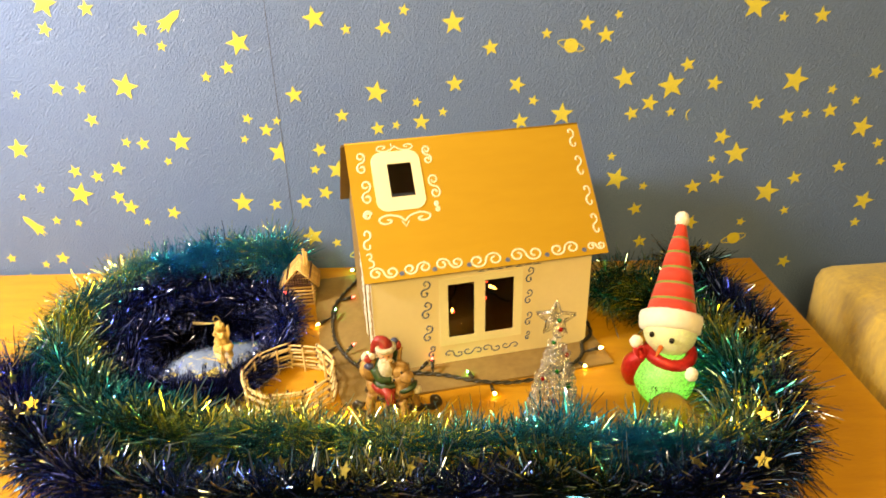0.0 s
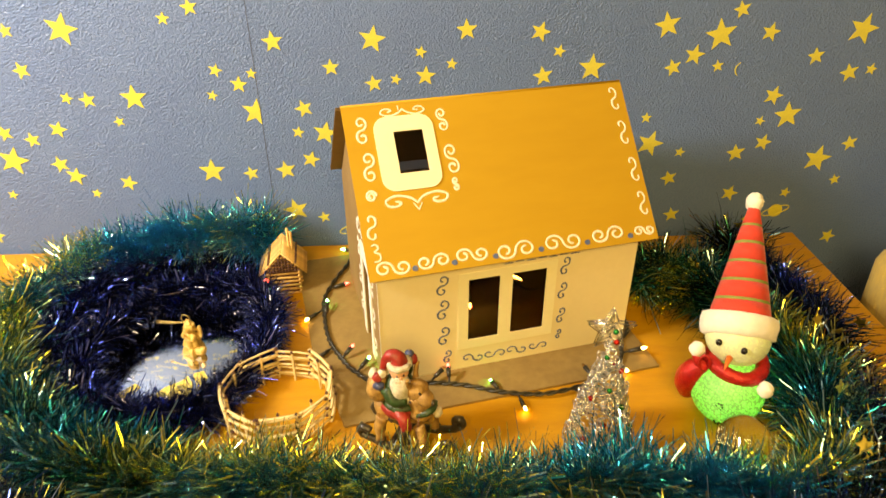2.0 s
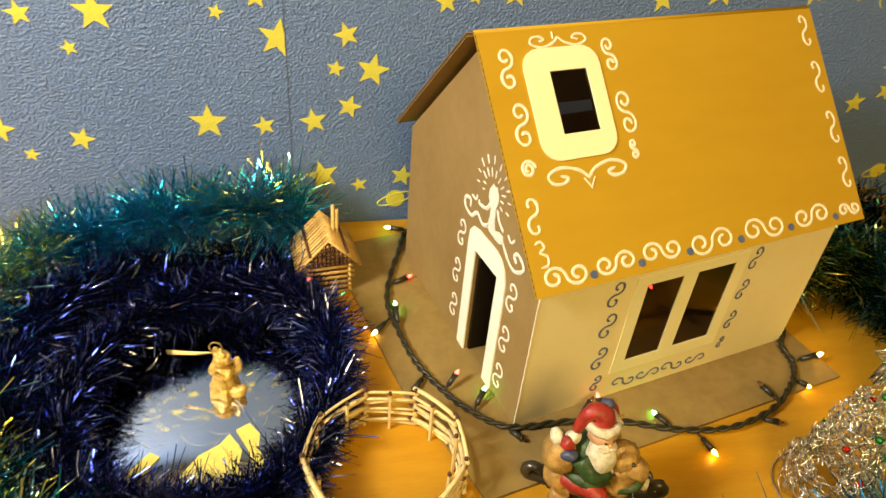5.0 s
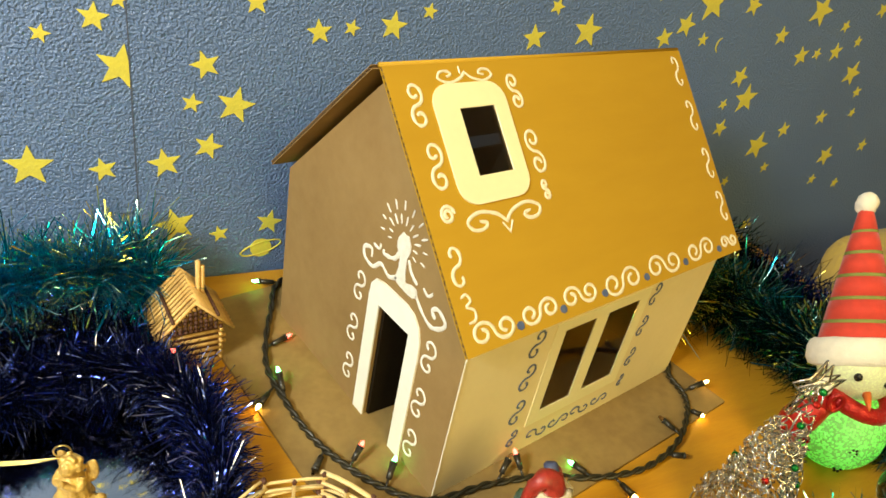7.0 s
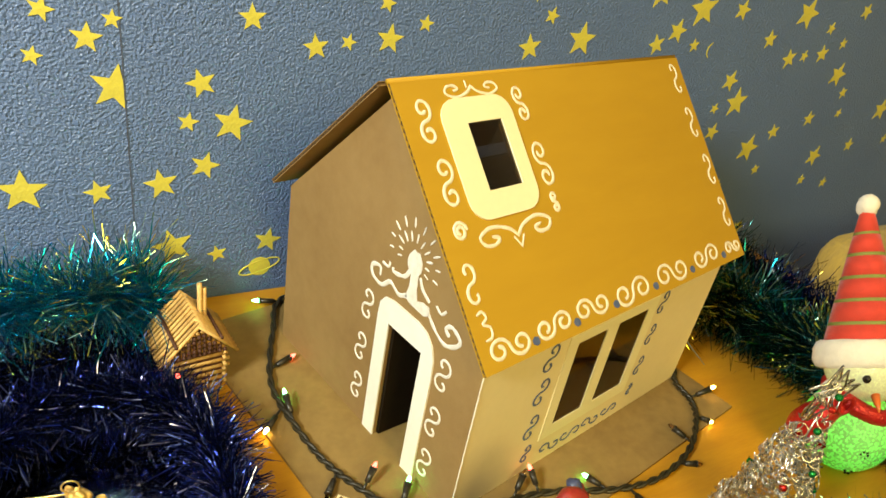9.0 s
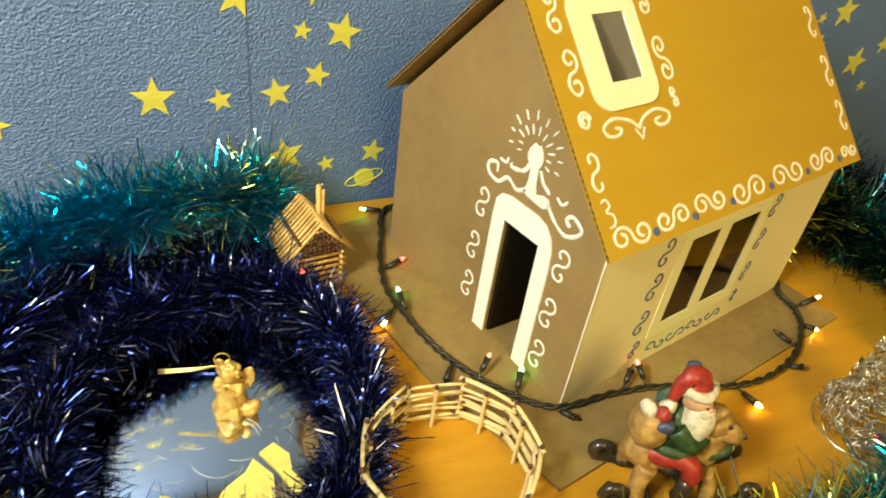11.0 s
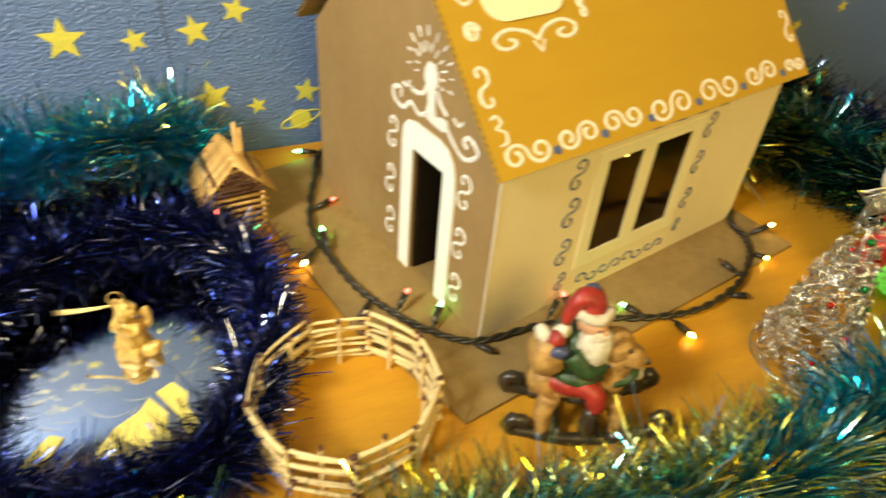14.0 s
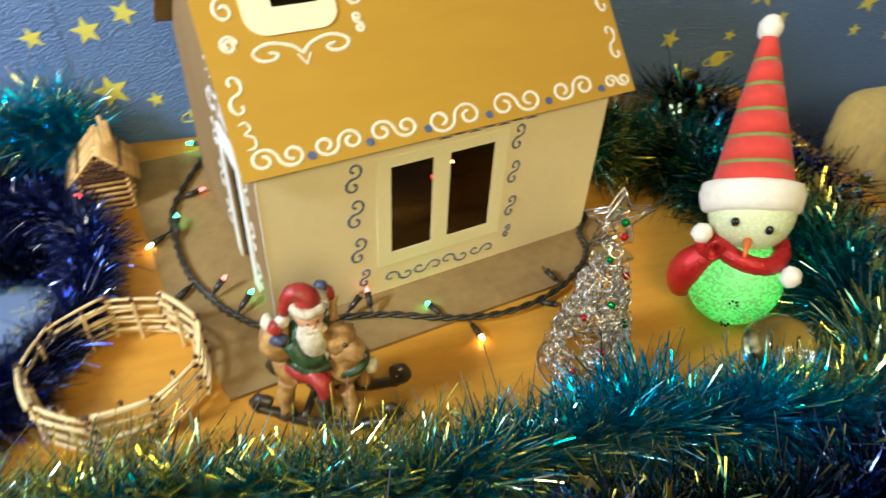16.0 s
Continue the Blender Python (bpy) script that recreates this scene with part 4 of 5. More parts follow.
G, R_, Y, O = (M_BULB_G, "lit green bulb"), (M_BULB_R, "lit red bulb"), (M_BULB_Y, "lit amber bulb"), (M_BULB_OFF, "unlit clear bulb")
for a, b, (m, lab) in (
    ((0.150, 0.993, 0.006), (0.121, 1.000, 0.012), G),
    ((0.092, 0.913, 0.006), (0.120, 0.918, 0.008), R_),
    ((0.080, 0.850, 0.006), (0.087, 0.880, 0.014), G),
    ((0.078, 0.868, 0.006), (0.055, 0.851, 0.007), Y),
    ((0.082, 0.793, 0.006), (0.062, 0.776, 0.007), O),
    ((0.088, 0.769, 0.006), (0.105, 0.778, 0.017), R_),
    ((0.101, 0.741, 0.006), (0.120, 0.757, 0.013), G),
    ((0.118, 0.720, 0.006), (0.128, 0.700, 0.006), O),
    ((0.176, 0.704, 0.007), (0.196, 0.713, 0.017), O),
    ((0.196, 0.696, 0.007), (0.199, 0.714, 0.020), R_),
    ((0.246, 0.669, 0.006), (0.240, 0.690, 0.007), G),
    ((0.262, 0.661, 0.006), (0.262, 0.636, 0.005), Y),
    ((0.320, 0.653, 0.006), (0.338, 0.641, 0.006), O),
    ((0.352, 0.659, 0.006), (0.346, 0.681, 0.012), O),
    ((0.386, 0.676, 0.006), (0.394, 0.662, 0.005), Y),
    ((0.401, 0.692, 0.006), (0.427, 0.683, 0.016), Y),
    ((0.440, 0.850, 0.006), (0.458, 0.862, 0.008), G),
):
    mini_bulb(a, b, m, lab)
# the loop that runs into the house
inside = [(0.150, 0.900, 0.0055), (0.170, 0.835, 0.006), (0.215, 0.800, 0.030), (0.245, 0.785, 0.065), (0.260, 0.800, 0.090), (0.290, 0.820, 0.060), (0.330, 0.810, 0.030), (0.370, 0.840, 0.010)]
bm = bmesh.new()
add_tube(bm, glide(inside, 70), 0.0016, 6)
part("cable", bm, M_CABLE, lights, "cable leading into the house")
for a, b, (m, lab) in (
    ((0.245, 0.785, 0.065), (0.236, 0.752, 0.060), Y),
    ((0.262, 0.800, 0.090), (0.300, 0.760, 0.082), Y),
    ((0.260, 0.800, 0.090), (0.252, 0.785, 0.104), Y),
    ((0.290, 0.820, 0.060), (0.300, 0.800, 0.070), R_),
    ((0.215, 0.800, 0.030), (0.232, 0.790, 0.025), G),
    ((0.170, 0.815, 0.006), (0.185, 0.800, 0.012), R_),
    ((0.232, 0.775, 0.100), (0.228, 0.752, 0.111), G),
    ((0.215, 0.795, 0.034), (0.224, 0.758, 0.046), G),
    ((0.238, 0.790, 0.040), (0.241, 0.760, 0.055), R_),
    ((0.305, 0.818, 0.050), (0.288, 0.772, 0.060), R_),
    ((0.215, 0.800, 0.030), (0.226, 0.770, 0.075), R_),
):
    mini_bulb(a, b, m, lab)
# a lead climbing behind the house to a green light under the back eave
bm = bmesh.new()
add_tube(bm, glide([(0.190, 0.985, 0.0064), (0.168, 0.968, 0.030), (0.146, 0.9640, 0.080), (0.151, 0.9640, 0.108)], 24), 0.0016, 6)
part("cable", bm, M_CABLE, lights, "cable climbing the back wall")
mini_bulb((0.151, 0.9640, 0.108), (0.1440, 0.9650, 0.126), M_BULB_G, "lit green bulb")
# the red light caught in the blue tinsel beside the cabin
mini_bulb((0.030, 0.925, 0.012), (0.014, 0.912, 0.036), M_BULB_R, "lit red bulb")

# ---- mirror pond with the little angel ----
pond = thing("mirror", pose(-0.090, 0.828, 0.0), "round mirror wrapped in clear rippled film as a pond", "mirror")
bm = bmesh.new()
add_turned(bm, [(0.0, 0.0003), (0.114, 0.0003), (0.115, 0.0012), (0.114, 0.0024), (0.0, 0.0024)], n=48)
bmesh.ops.remove_doubles(bm, verts=bm.verts[:], dist=1e-6)
part("glass", bm, M_MIRROR, pond)
for shape in ([(-0.031, -0.066), (-0.014, -0.051), (0.002, -0.046), (0.010, -0.039), (0.016, -0.056), (0.011, -0.070), (0.013, -0.088), (-0.012, -0.092)], [(0.015, -0.037), (0.026, -0.034), (0.031, -0.047), (0.027, -0.060), (0.030, -0.074), (0.021, -0.078), (0.020, -0.058)], [(-0.068, -0.052), (-0.046, -0.036), (-0.040, -0.042), (-0.060, -0.062)]):
    ob_from("film_patch", *flat_shape(shape, 0.0005, lambda x, y, w: (x, y, w + 0.0032)), M_YPATCH, pond, "pale yellow patch of film on the mirror")

# creases of the clear film wrapped round the mirror, their white glint painted on
rc = random.Random(21)
for _ in range(14):
    a, r = rc.uniform(3.3, 6.0), 0.012 + 0.045 * math.sqrt(rc.random())
    turn, size = a + rc.uniform(0.7, 2.2), rc.uniform(0.006, 0.017)
    line = [(r * math.cos(a) + size * q * math.cos(turn + 0.5 * q), r * math.sin(a) + size * q * math.sin(turn + 0.5 * q)) for q in (0.0, 0.25, 0.5, 0.75, 1.0)]
    v_, f_ = stroke(line, rc.uniform(0.0004, 0.0008), 0.0003)
    ob_from("film_crease", [(x, y, z + 0.0029) for x, y, z in v_], f_, M_CREASE, pond)

bm = bmesh.new()
# gown in two draped tiers, flared over the base
add_turned(bm, [(0.0135, 0.0), (0.0150, 0.003), (0.0138, 0.008), (0.0108, 0.0125), (0.0120, 0.0150), (0.0105, 0.0200), (0.0086, 0.0240), (0.0092, 0.0270), (0.0084, 0.0310), (0.0040, 0.0350)], n=24)
for v in bm.verts:
    a = math.atan2(v.co.y, v.co.x)
    fold = 1 + 0.13 * math.sin(6 * a + v.co.z * 90) * (1 - v.co.z / 0.04)
    v.co.x, v.co.y = v.co.x * fold, v.co.y * fold
add_ball(bm, (0.0145, 0.001, 0.0065), (0.0085, 0.0075, 0.0062))
add_ball(bm, (0.0195, 0.003, 0.0105), (0.0042, 0.0045, 0.0040))
# face, curls of hair
add_ball(bm, (0, -0.0015, 0.0405), (0.0070, 0.0066, 0.0074))
for k in range(11):
    a = radians(-30 + 24 * k)
    add_ball(bm, (0.0068 * math.cos(a), 0.0018 + 0.0024 * math.cos(k * 2.1), 0.0418 + 0.0064 * math.sin(a)), 0.0029, u=8, v=6)
add_ball(bm, (0, 0.0035, 0.0425), (0.0070, 0.0055, 0.0072))
add_ball(bm, (0, -0.0078, 0.0402), 0.0014, u=8, v=6)
for s in (-1, 1):
    # wing of three feathered lobes, raised behind the shoulder
    for q, (dx, dz, ln) in enumerate(((0.0080, 0.0255, 0.0080), (0.0110, 0.0305, 0.0100), (0.0118, 0.0360, 0.0110))):
        add_ball(bm, (s * dx * (0.8 if s < 0 else 1.0), 0.0075, dz), (0.0052, 0.0024, ln), rot=(0, s * (52 - 17 * q), s * -10))
    # sleeve and praying hand
    add_tube(bm, glide([(s * 0.0082, 0.001, 0.0325), (s * 0.0095, -0.0050, 0.0265), (s * 0.0018, -0.0098, 0.0310)], 8), lambda t: 0.0036 - 0.0014 * t, 8)
add_ball(bm, (0, -0.0102, 0.0325), (0.0022, 0.0020, 0.0042))
for v in bm.verts:
    v.co += noise.noise_vector(v.co * 420) * 0.0009
angel = part("angel_figurine", bm, M_ANGEL, None, smooth=True)
angel.matrix_basis = pose(-0.0750, 0.834, 0.0024, 0, 0, -50) @ Matrix.Diagonal((0.84, 0.82, 0.84, 1))
cast = angel.modifiers.new("cast", "REMESH")
cast.mode, cast.voxel_size, cast.use_smooth_shade = "VOXEL", 0.0007, True
tagged(angel, "small antique-gold resin angel figurine standing on the mirror", "figurine")
cord = thing("gold_cord", pose(-0.0750, 0.834, 0.0024, 0, 0, -22), "thin gold hanging cord on the angel figurine", "cord")
bm = bmesh.new()
add_tube(bm, [Vector((-0.004 + 0.0048 * math.cos(k * 0.45), 0.004, 0.0440 + 0.0052 * math.sin(k * 0.45))) for k in range(15)], 0.0005, 5)
for k in range(3):
    add_tube(bm, glide([(-0.006, 0.004, 0.0385), (-0.022, 0.006, 0.0340 + 0.0011 * k), (-0.044, 0.010, 0.0300 + 0.0016 * k)], 10), 0.0005, 5)
part("loop", bm, M_GOLDCORD, cord)

# ---- rider figurine on a rocking reindeer, one plain painted form ----
bm = bmesh.new()
TAN, RED, GRN, WHT, SKIN, BLU, BLK = range(7)
for s in (-1, 1):
    y = s * 0.0175
    line = [(-0.034, y, 0.0195), (-0.041, y, 0.0225), (-0.0465, y, 0.0185), (-0.044, y, 0.0125), (-0.032, y, 0.0095), (-0.015, y, 0.0052), (0.006, y, 0.0046), (0.026, y, 0.0085), (0.042, y, 0.0150), (0.050, y, 0.0200), (0.0545, y, 0.0255), (0.051, y, 0.0310), (0.0455, y, 0.0285), (0.0465, y, 0.0240)]
    add_tube(bm, glide(line, 40), 0.0042, 8, BLK)
    # legs, hooves, struts
    add_tube(bm, glide([(-0.022, s * 0.0115, 0.040), (-0.025, s * 0.0145, 0.026), (-0.024, s * 0.0170, 0.011)], 8), lambda t: 0.0068 - 0.0018 * t, 10, TAN)
    add_tube(bm, glide([(0.017, s * 0.0110, 0.038), (0.023, s * 0.0145, 0.024), (0.024, s * 0.0170, 0.011)], 8), lambda t: 0.0062 - 0.0014 * t, 10, TAN)
    add_rod(bm, (-0.024, s * 0.017, 0.007), (-0.024, s * 0.017, 0.0125), 0.0064, mat=BLK)
    add_rod(bm, (0.024, s * 0.017, 0.009), (0.024, s * 0.017, 0.0135), 0.0062, mat=BLK)
    # rider's leg and boot
    add_tube(bm, glide([(-0.010, s * 0.009, 0.050), (0.003, s * 0.0165, 0.047), (0.006, s * 0.0180, 0.036)], 8), lambda t: 0.0070 - 0.001 * t, 10, RED)
    add_tube(bm, glide([(0.005, s * 0.0180, 0.036), (0.003, s * 0.0180, 0.020), (0.006, s * 0.0180, 0.014)], 6), 0.0056, 8, BLK)
    # arm, cuff, mitten
    add_tube(bm, glide([(-0.016, s * 0.0125, 0.078), (-0.006, s * 0.0170, 0.069), (0.004, s * 0.0105, 0.067)], 8), lambda t: 0.0066 - 0.001 * t, 10, GRN)
    add_ball(bm, (0.0045, s * 0.0098, 0.067), (0.0034, 0.0052, 0.0052), WHT)
    add_ball(bm, (0.0090, s * 0.0080, 0.0665), (0.0045, 0.0042, 0.0040), BLU)
    # antler-ear and harness bell
    add_tube(bm, glide([(0.008, s * 0.0075, 0.083), (0.006, s * 0.0125, 0.091), (0.008, s * 0.0150, 0.097)], 8), lambda t: 0.0036 * (1 - 0.6 * t), 8, TAN)
add_rod(bm, (-0.012, -0.0175, 0.0065), (-0.012, 0.0175, 0.0065), 0.0028, mat=BLK)
add_rod(bm, (0.014, -0.0175, 0.0070), (0.014, 0.0175, 0.0070), 0.0028, mat=BLK)
add_ball(bm, (-0.004, 0, 0.0405), (0.0270, 0.0115, 0.0105), TAN)
add_ball(bm, (-0.001, 0, 0.0300), (0.0150, 0.0100, 0.0060), BLK)
add_ball(bm, (-0.025, 0, 0.043), (0.0110, 0.0120, 0.0125), TAN)
add_tube(bm, glide([(0.014, 0, 0.044), (0.016, -0.001, 0.058), (0.012, -0.002, 0.072)], 8), lambda t: 0.0125 - 0.002 * t, 12, TAN)
add_ball(bm, (0.0125, -0.002, 0.0765), (0.0120, 0.0115, 0.0112), TAN)
add_ball(bm, (0.0205, -0.005, 0.0720), (0.0120, 0.0090, 0.0088), TAN, (0, 18, -18))
add_ball(bm, (0.0310, -0.008, 0.0705), (0.0028, 0.0032, 0.0028), BLK)
for s in (-1, 1):
    add_ball(bm, (0.0185, -0.002 + s * 0.0088, 0.0802), 0.0016, BLK)
add_ball(bm, (0.020, 0, 0.0530), (0.0135, 0.0140, 0.0055), GRN, (0, -25, 0))
add_ball(bm, (0.033, 0.002, 0.0500), (0.0042, 0.0060, 0.0050), WHT)
add_ball(bm, (-0.008, 0, 0.0475), (0.0205, 0.0172, 0.0100), RED)
add_ball(bm, (-0.007, 0, 0.0545), (0.0195, 0.0165, 0.0065), GRN)
add_ball(bm, (-0.011, 0, 0.0690), (0.0135, 0.0142, 0.0190), GRN)
TURN_H = Matrix.Translation((-0.0075, 0, 0)) @ Matrix.Rotation(radians(-58), 4, 'Z') @ Matrix.Translation((0.0075, 0, 0))


def aside(x, y, z):
    return TURN_H @ Vector((x, y, z))


add_ball(bm, aside(0.0015, 0, 0.0795), (0.0108, 0.0108, 0.0180), WHT, (0, 0, -58))
add_ball(bm, aside(0.0045, 0, 0.0710), (0.0060, 0.0068, 0.0095), WHT, (0, 0, -58))
add_ball(bm, aside(-0.003, 0, 0.0965), (0.0095, 0.0096, 0.0100), SKIN)
for s in (-1, 1):
    add_ball(bm, aside(0.0058, s * 0.0034, 0.0978), 0.0010, BLK, u=8, v=6)
add_ball(bm, aside(0.0070, 0, 0.0950), 0.0020, SKIN)
for s in (-1, 1):
    add_ball(bm, aside(0.0068, s * 0.0034, 0.0918), (0.0022, 0.0042, 0.0020), WHT, (0, 0, -58 + s * 14))
add_tube(bm, [Vector((-0.0065 + 0.0098 * math.cos(k * 0.4488), 0.0102 * math.sin(k * 0.4488), 0.1025)) for k in range(15)], 0.0034, 7, WHT)
add_tube(bm, glide([(-0.0065, 0, 0.1000), (-0.0085, 0.0005, 0.1085), (-0.0140, -0.001, 0.1115), (-0.0195, -0.003, 0.1050), (-0.0225, -0.005, 0.0950)], 14), lambda t: 0.0098 * (1 - 0.70 * t), 12, RED)
add_ball(bm, (-0.0232, -0.006, 0.0900), 0.0048, WHT)
# sack of gifts
add_ball(bm, (-0.0285, -0.004, 0.0700), (0.0125, 0.0140, 0.0165), TAN)
add_ball(bm, (-0.0260, -0.010, 0.0870), (0.0050, 0.0050, 0.0050), RED)
add_ball(bm, (-0.0235, -0.0135, 0.0800), (0.0060, 0.0045, 0.0040), BLU)
add_ball(bm, (-0.0335, -0.004, 0.0850), (0.0055, 0.0060, 0.0050), WHT)
add_ball(bm, (0.0000, 0.0175, 0.0960), (0.0058, 0.0055, 0.0066), RED)
add_ball(bm, (-0.0030, 0.0170, 0.1020), (0.0050, 0.0045, 0.0040), BLU)
add_ball(bm, (-0.0050, 0.0160, 0.0860), (0.0060, 0.0050, 0.0100), GRN)
for v in bm.verts:
    v.co += noise.noise_vector(v.co * 210) * 0.0015
rider = part("rider_figurine", bm, [M_RESIN_TAN, M_RESIN_RED, M_RESIN_GREEN, M_RESIN_WHITE, M_RESIN_SKIN, M_RESIN_BLUE, M_RESIN_BLACK], None)
rider.matrix_basis = pose(0.1355, 0.634, 0.0, 0, 0, -35.4) @ Matrix.Diagonal((0.95, 0.95, 0.97, 1))
tagged(rider, "painted resin figurine of a bearded rider on a rocking reindeer", "figurine")

# ---- silver wire tree with a star ----
tree = thing("wire_tree", pose(0.318, 0.585, 0.0), "silver curled-wire cone tree with beads and a star", "decoration")
rng = random.Random(12)


def cone_r(z):
    return 0.0345 * max(0.12, 1 - z / 0.142)


for seed in range(12):
    bm = bmesh.new()
    for k in range(34):
        z = 0.124 * (1 - math.sqrt(rng.random()))
        a = rng.uniform(0, 6.283)
        r = cone_r(z) * rng.uniform(0.75, 1.0)
        curl = rng.uniform(0.0035, 0.0075) * (0.5 + 0.5 * cone_r(z) / 0.0345)
        q = Euler((rng.uniform(-0.9, 0.9) + 1.57, rng.uniform(-0.9, 0.9), a + 1.57)).to_matrix()
        c = Vector((r * math.cos(a), r * math.sin(a), z + 0.004))
        ring = []
        for i in range(13):
            w = i * 0.58
            p = c + q @ Vector((curl * math.cos(w), curl * math.sin(w), 0.0004 * i - 0.002))
            p.z = max(p.z, 0.0007)
            ring.append(p)
        add_tube(bm, ring, 0.00052, 4, caps=False)
    tagged(part("wire", bm, M_SILVER, tree, "tangle of curled silver wire"), kind="stuff")
bm = bmesh.new()
add_tube(bm, [Vector((0.0345 * math.cos(k * 0.2618), 0.0345 * math.sin(k * 0.2618), 0.0012)) for k in range(25)], 0.0008, 5)
part("base_ring", bm, M_SILVER, tree)
bm = bmesh.new()
add_tube(bm, [Vector((0, 0, 0.06)), Vector((-0.003, 0, 0.120))], 0.0007, 5)
part("stem", bm, M_SILVER, tree)
bm = bmesh.new()
so = star_outline(0.0225, 0.45)
for dy in (-0.0022, 0.0022):
    add_tube(bm, [Vector((x, dy, y)) for x, y in so + so[:1]], 0.00075, 5)
for k in range(26):
    p, q = rng.choice(so), rng.choice(so)
    add_tube(bm, glide([(p[0] * 0.9, -0.002, p[1] * 0.9), (rng.uniform(-0.006, 0.006), 0.003, rng.uniform(-0.006, 0.006)), (q[0] * 0.9, 0.002, q[1] * 0.9)], 7), 0.00035, 4)
star = part("star", bm, M_SILVER, tree, "silver wire star")
star.matrix_basis = pose(-0.004, 0.0, 0.140, 0, 0, -18)
bead_g = bead_r = None
for k, (z, a) in enumerate(((0.140, -1.9), (0.128, -1.5), (0.112, -2.5), (0.096, -0.9), (0.080, -1.9), (0.066, -2.8), (0.060, -1.2), (0.044, -2.0), (0.030, -0.7), (0.024, -2.6), (0.014, -1.4), (0.090, 0.6), (0.050, 1.4))):
    bm = bmesh.new()
    add_ball(bm, (0, 0, 0), 0.0027, u=12, v=8)
    r = cone_r(z) + 0.001
    part("bead", bm, M_BEADR if k % 2 else M_BEADG, tree, "red glass bead" if k % 2 else "green glass bead").matrix_basis = pose(r * math.cos(a), r * math.sin(a), z)

# ---- snowman lamp, one plain form ----
bm = bmesh.new()
BOD, HED, PLU, HAT, STR, BK, ORG, SCF = range(8)
add_ball(bm, (0, 0, 0.0375), (0.0410, 0.0400, 0.0378), BOD, u=36, v=24)
add_ball(bm, (-0.006, 0.0165, 0.0930), (0.0355, 0.0345, 0.0310), HED, u=32, v=20)
hat0, hat1 = Vector((-0.0075, 0.0190, 0.0930)), Vector((-0.0350, 0.0955, 0.2045))
axis = (hat1 - hat0).normalized()
lean = Matrix.Translation(hat0) @ axis.to_track_quat("Z", "Y").to_matrix().to_4x4()
tall = (hat1 - hat0).length
prof, bands = [], 5
add_turned(bm, [(0.0340, -0.0040), (0.0392, -0.0020), (0.0415, 0.0040), (0.0418, 0.0120), (0.0400, 0.0185), (0.0355, 0.0205)], lean, 28, PLU)
levels = [0.016, 0.033, 0.036, 0.053, 0.056, 0.073, 0.076, 0.093, 0.096, 0.112, 0.1145, tall - 0.002]
for k, (a, b) in enumerate(zip(levels, levels[1:])):
    ra, rb = (0.0045 + 0.0330 * (1 - q / tall) ** 0.95 for q in (a, b))
    add_turned(bm, [(ra, a), (rb, b)], lean, 24, STR if k % 2 else HAT)
add_ball(bm, hat1, 0.0098, PLU, u=16, v=10)
for x in (-0.0135, 0.0135):
    add_ball(bm, (x - 0.006, -0.0160, 0.0985), 0.0036, BK, u=12, v=8)
add_tube(bm, [Vector((-0.005, -0.015, 0.0860)), Vector((-0.005, -0.026, 0.0830)), Vector((-0.005, -0.033, 0.0805))], lambda t: 0.0040 * (1 - 0.8 * t), 8, ORG)
# scarf and its hanging end
add_tube(bm, [Vector((0.0285 * math.cos(k * 0.2618), 0.007 + 0.0285 * math.sin(k * 0.2618), 0.0680 + 0.002 * math.sin(k * 0.5236))) for k in range(25)], 0.0080, 8, SCF, caps=False)
add_tube(bm, glide([(-0.026, -0.010, 0.064), (-0.038, -0.012, 0.050), (-0.043, -0.008, 0.034), (-0.041, -0.004, 0.018)], 12), lambda t: 0.0100 + 0.0060 * math.sin(t * 3), 12, SCF)
add_tube(bm, glide([(-0.024, -0.018, 0.064), (-0.036, -0.016, 0.068), (-0.040, -0.012, 0.076)], 8), 0.0055, 8, SCF)
add_ball(bm, (-0.0405, -0.0125, 0.0420), (0.0150, 0.0120, 0.0190), SCF, (0, 18, 0))
add_tube(bm, [Vector((-0.0275 + 0.0055 * math.cos(k * 0.4488), -0.0225, 0.0730 + 0.0085 * math.sin(k * 0.4488))) for k in range(15)], 0.0019, 6, SCF, caps=False)
add_ball(bm, (-0.0405, -0.012, 0.0790), 0.0085, PLU)
add_ball(bm, (0.0385, -0.014, 0.0620), 0.0085, PLU)
for x, z in ((0.001, 0.0400), (0.002, 0.0150)):
    d = math.sqrt(max(0.0, 1 - ((z - 0.0365) / 0.037) ** 2)) * 0.039
    for k in range(6):
        add_ball(bm, (x + 0.0032 * math.cos(k * 1.047), -d - 0.0002, z + 0.0032 * math.sin(k * 1.047)), (0.0015, 0.0010, 0.0015), BK, u=8, v=5)
fluffy = {v for f in bm.faces if f.material_index == 2 for v in f.verts}
for v in fluffy:
    v.co += noise.noise_vector(v.co * 330) * 0.0016
snow = part("snowman_lamp", bm, [M_BODY, M_HEAD, M_PLUSH, M_RED, M_STRIPE, M_BLACK, M_ORANGE, M_REDFOIL], None)
snow.matrix_basis = pose(0.456, 0.581, 0.0, 0, 0, -50) @ Matrix.Diagonal((0.87, 0.87, 1, 1))
tagged(snow, "green-lit glitter snowman lamp in a striped red pointed hat", "lamp")

# ---- glass ball ----
bm = bmesh.new()
bmesh.ops.create_uvsphere(bm, u_segments=40, v_segments=24, radius=0.0240)
orb = part("glass_ball", bm, M_GLASS, None, smooth=True)
orb.matrix_basis = pose(0.4225, 0.511, 0.0440)
tagged(orb, "clear solid glass ball resting on the green tinsel", "ball")


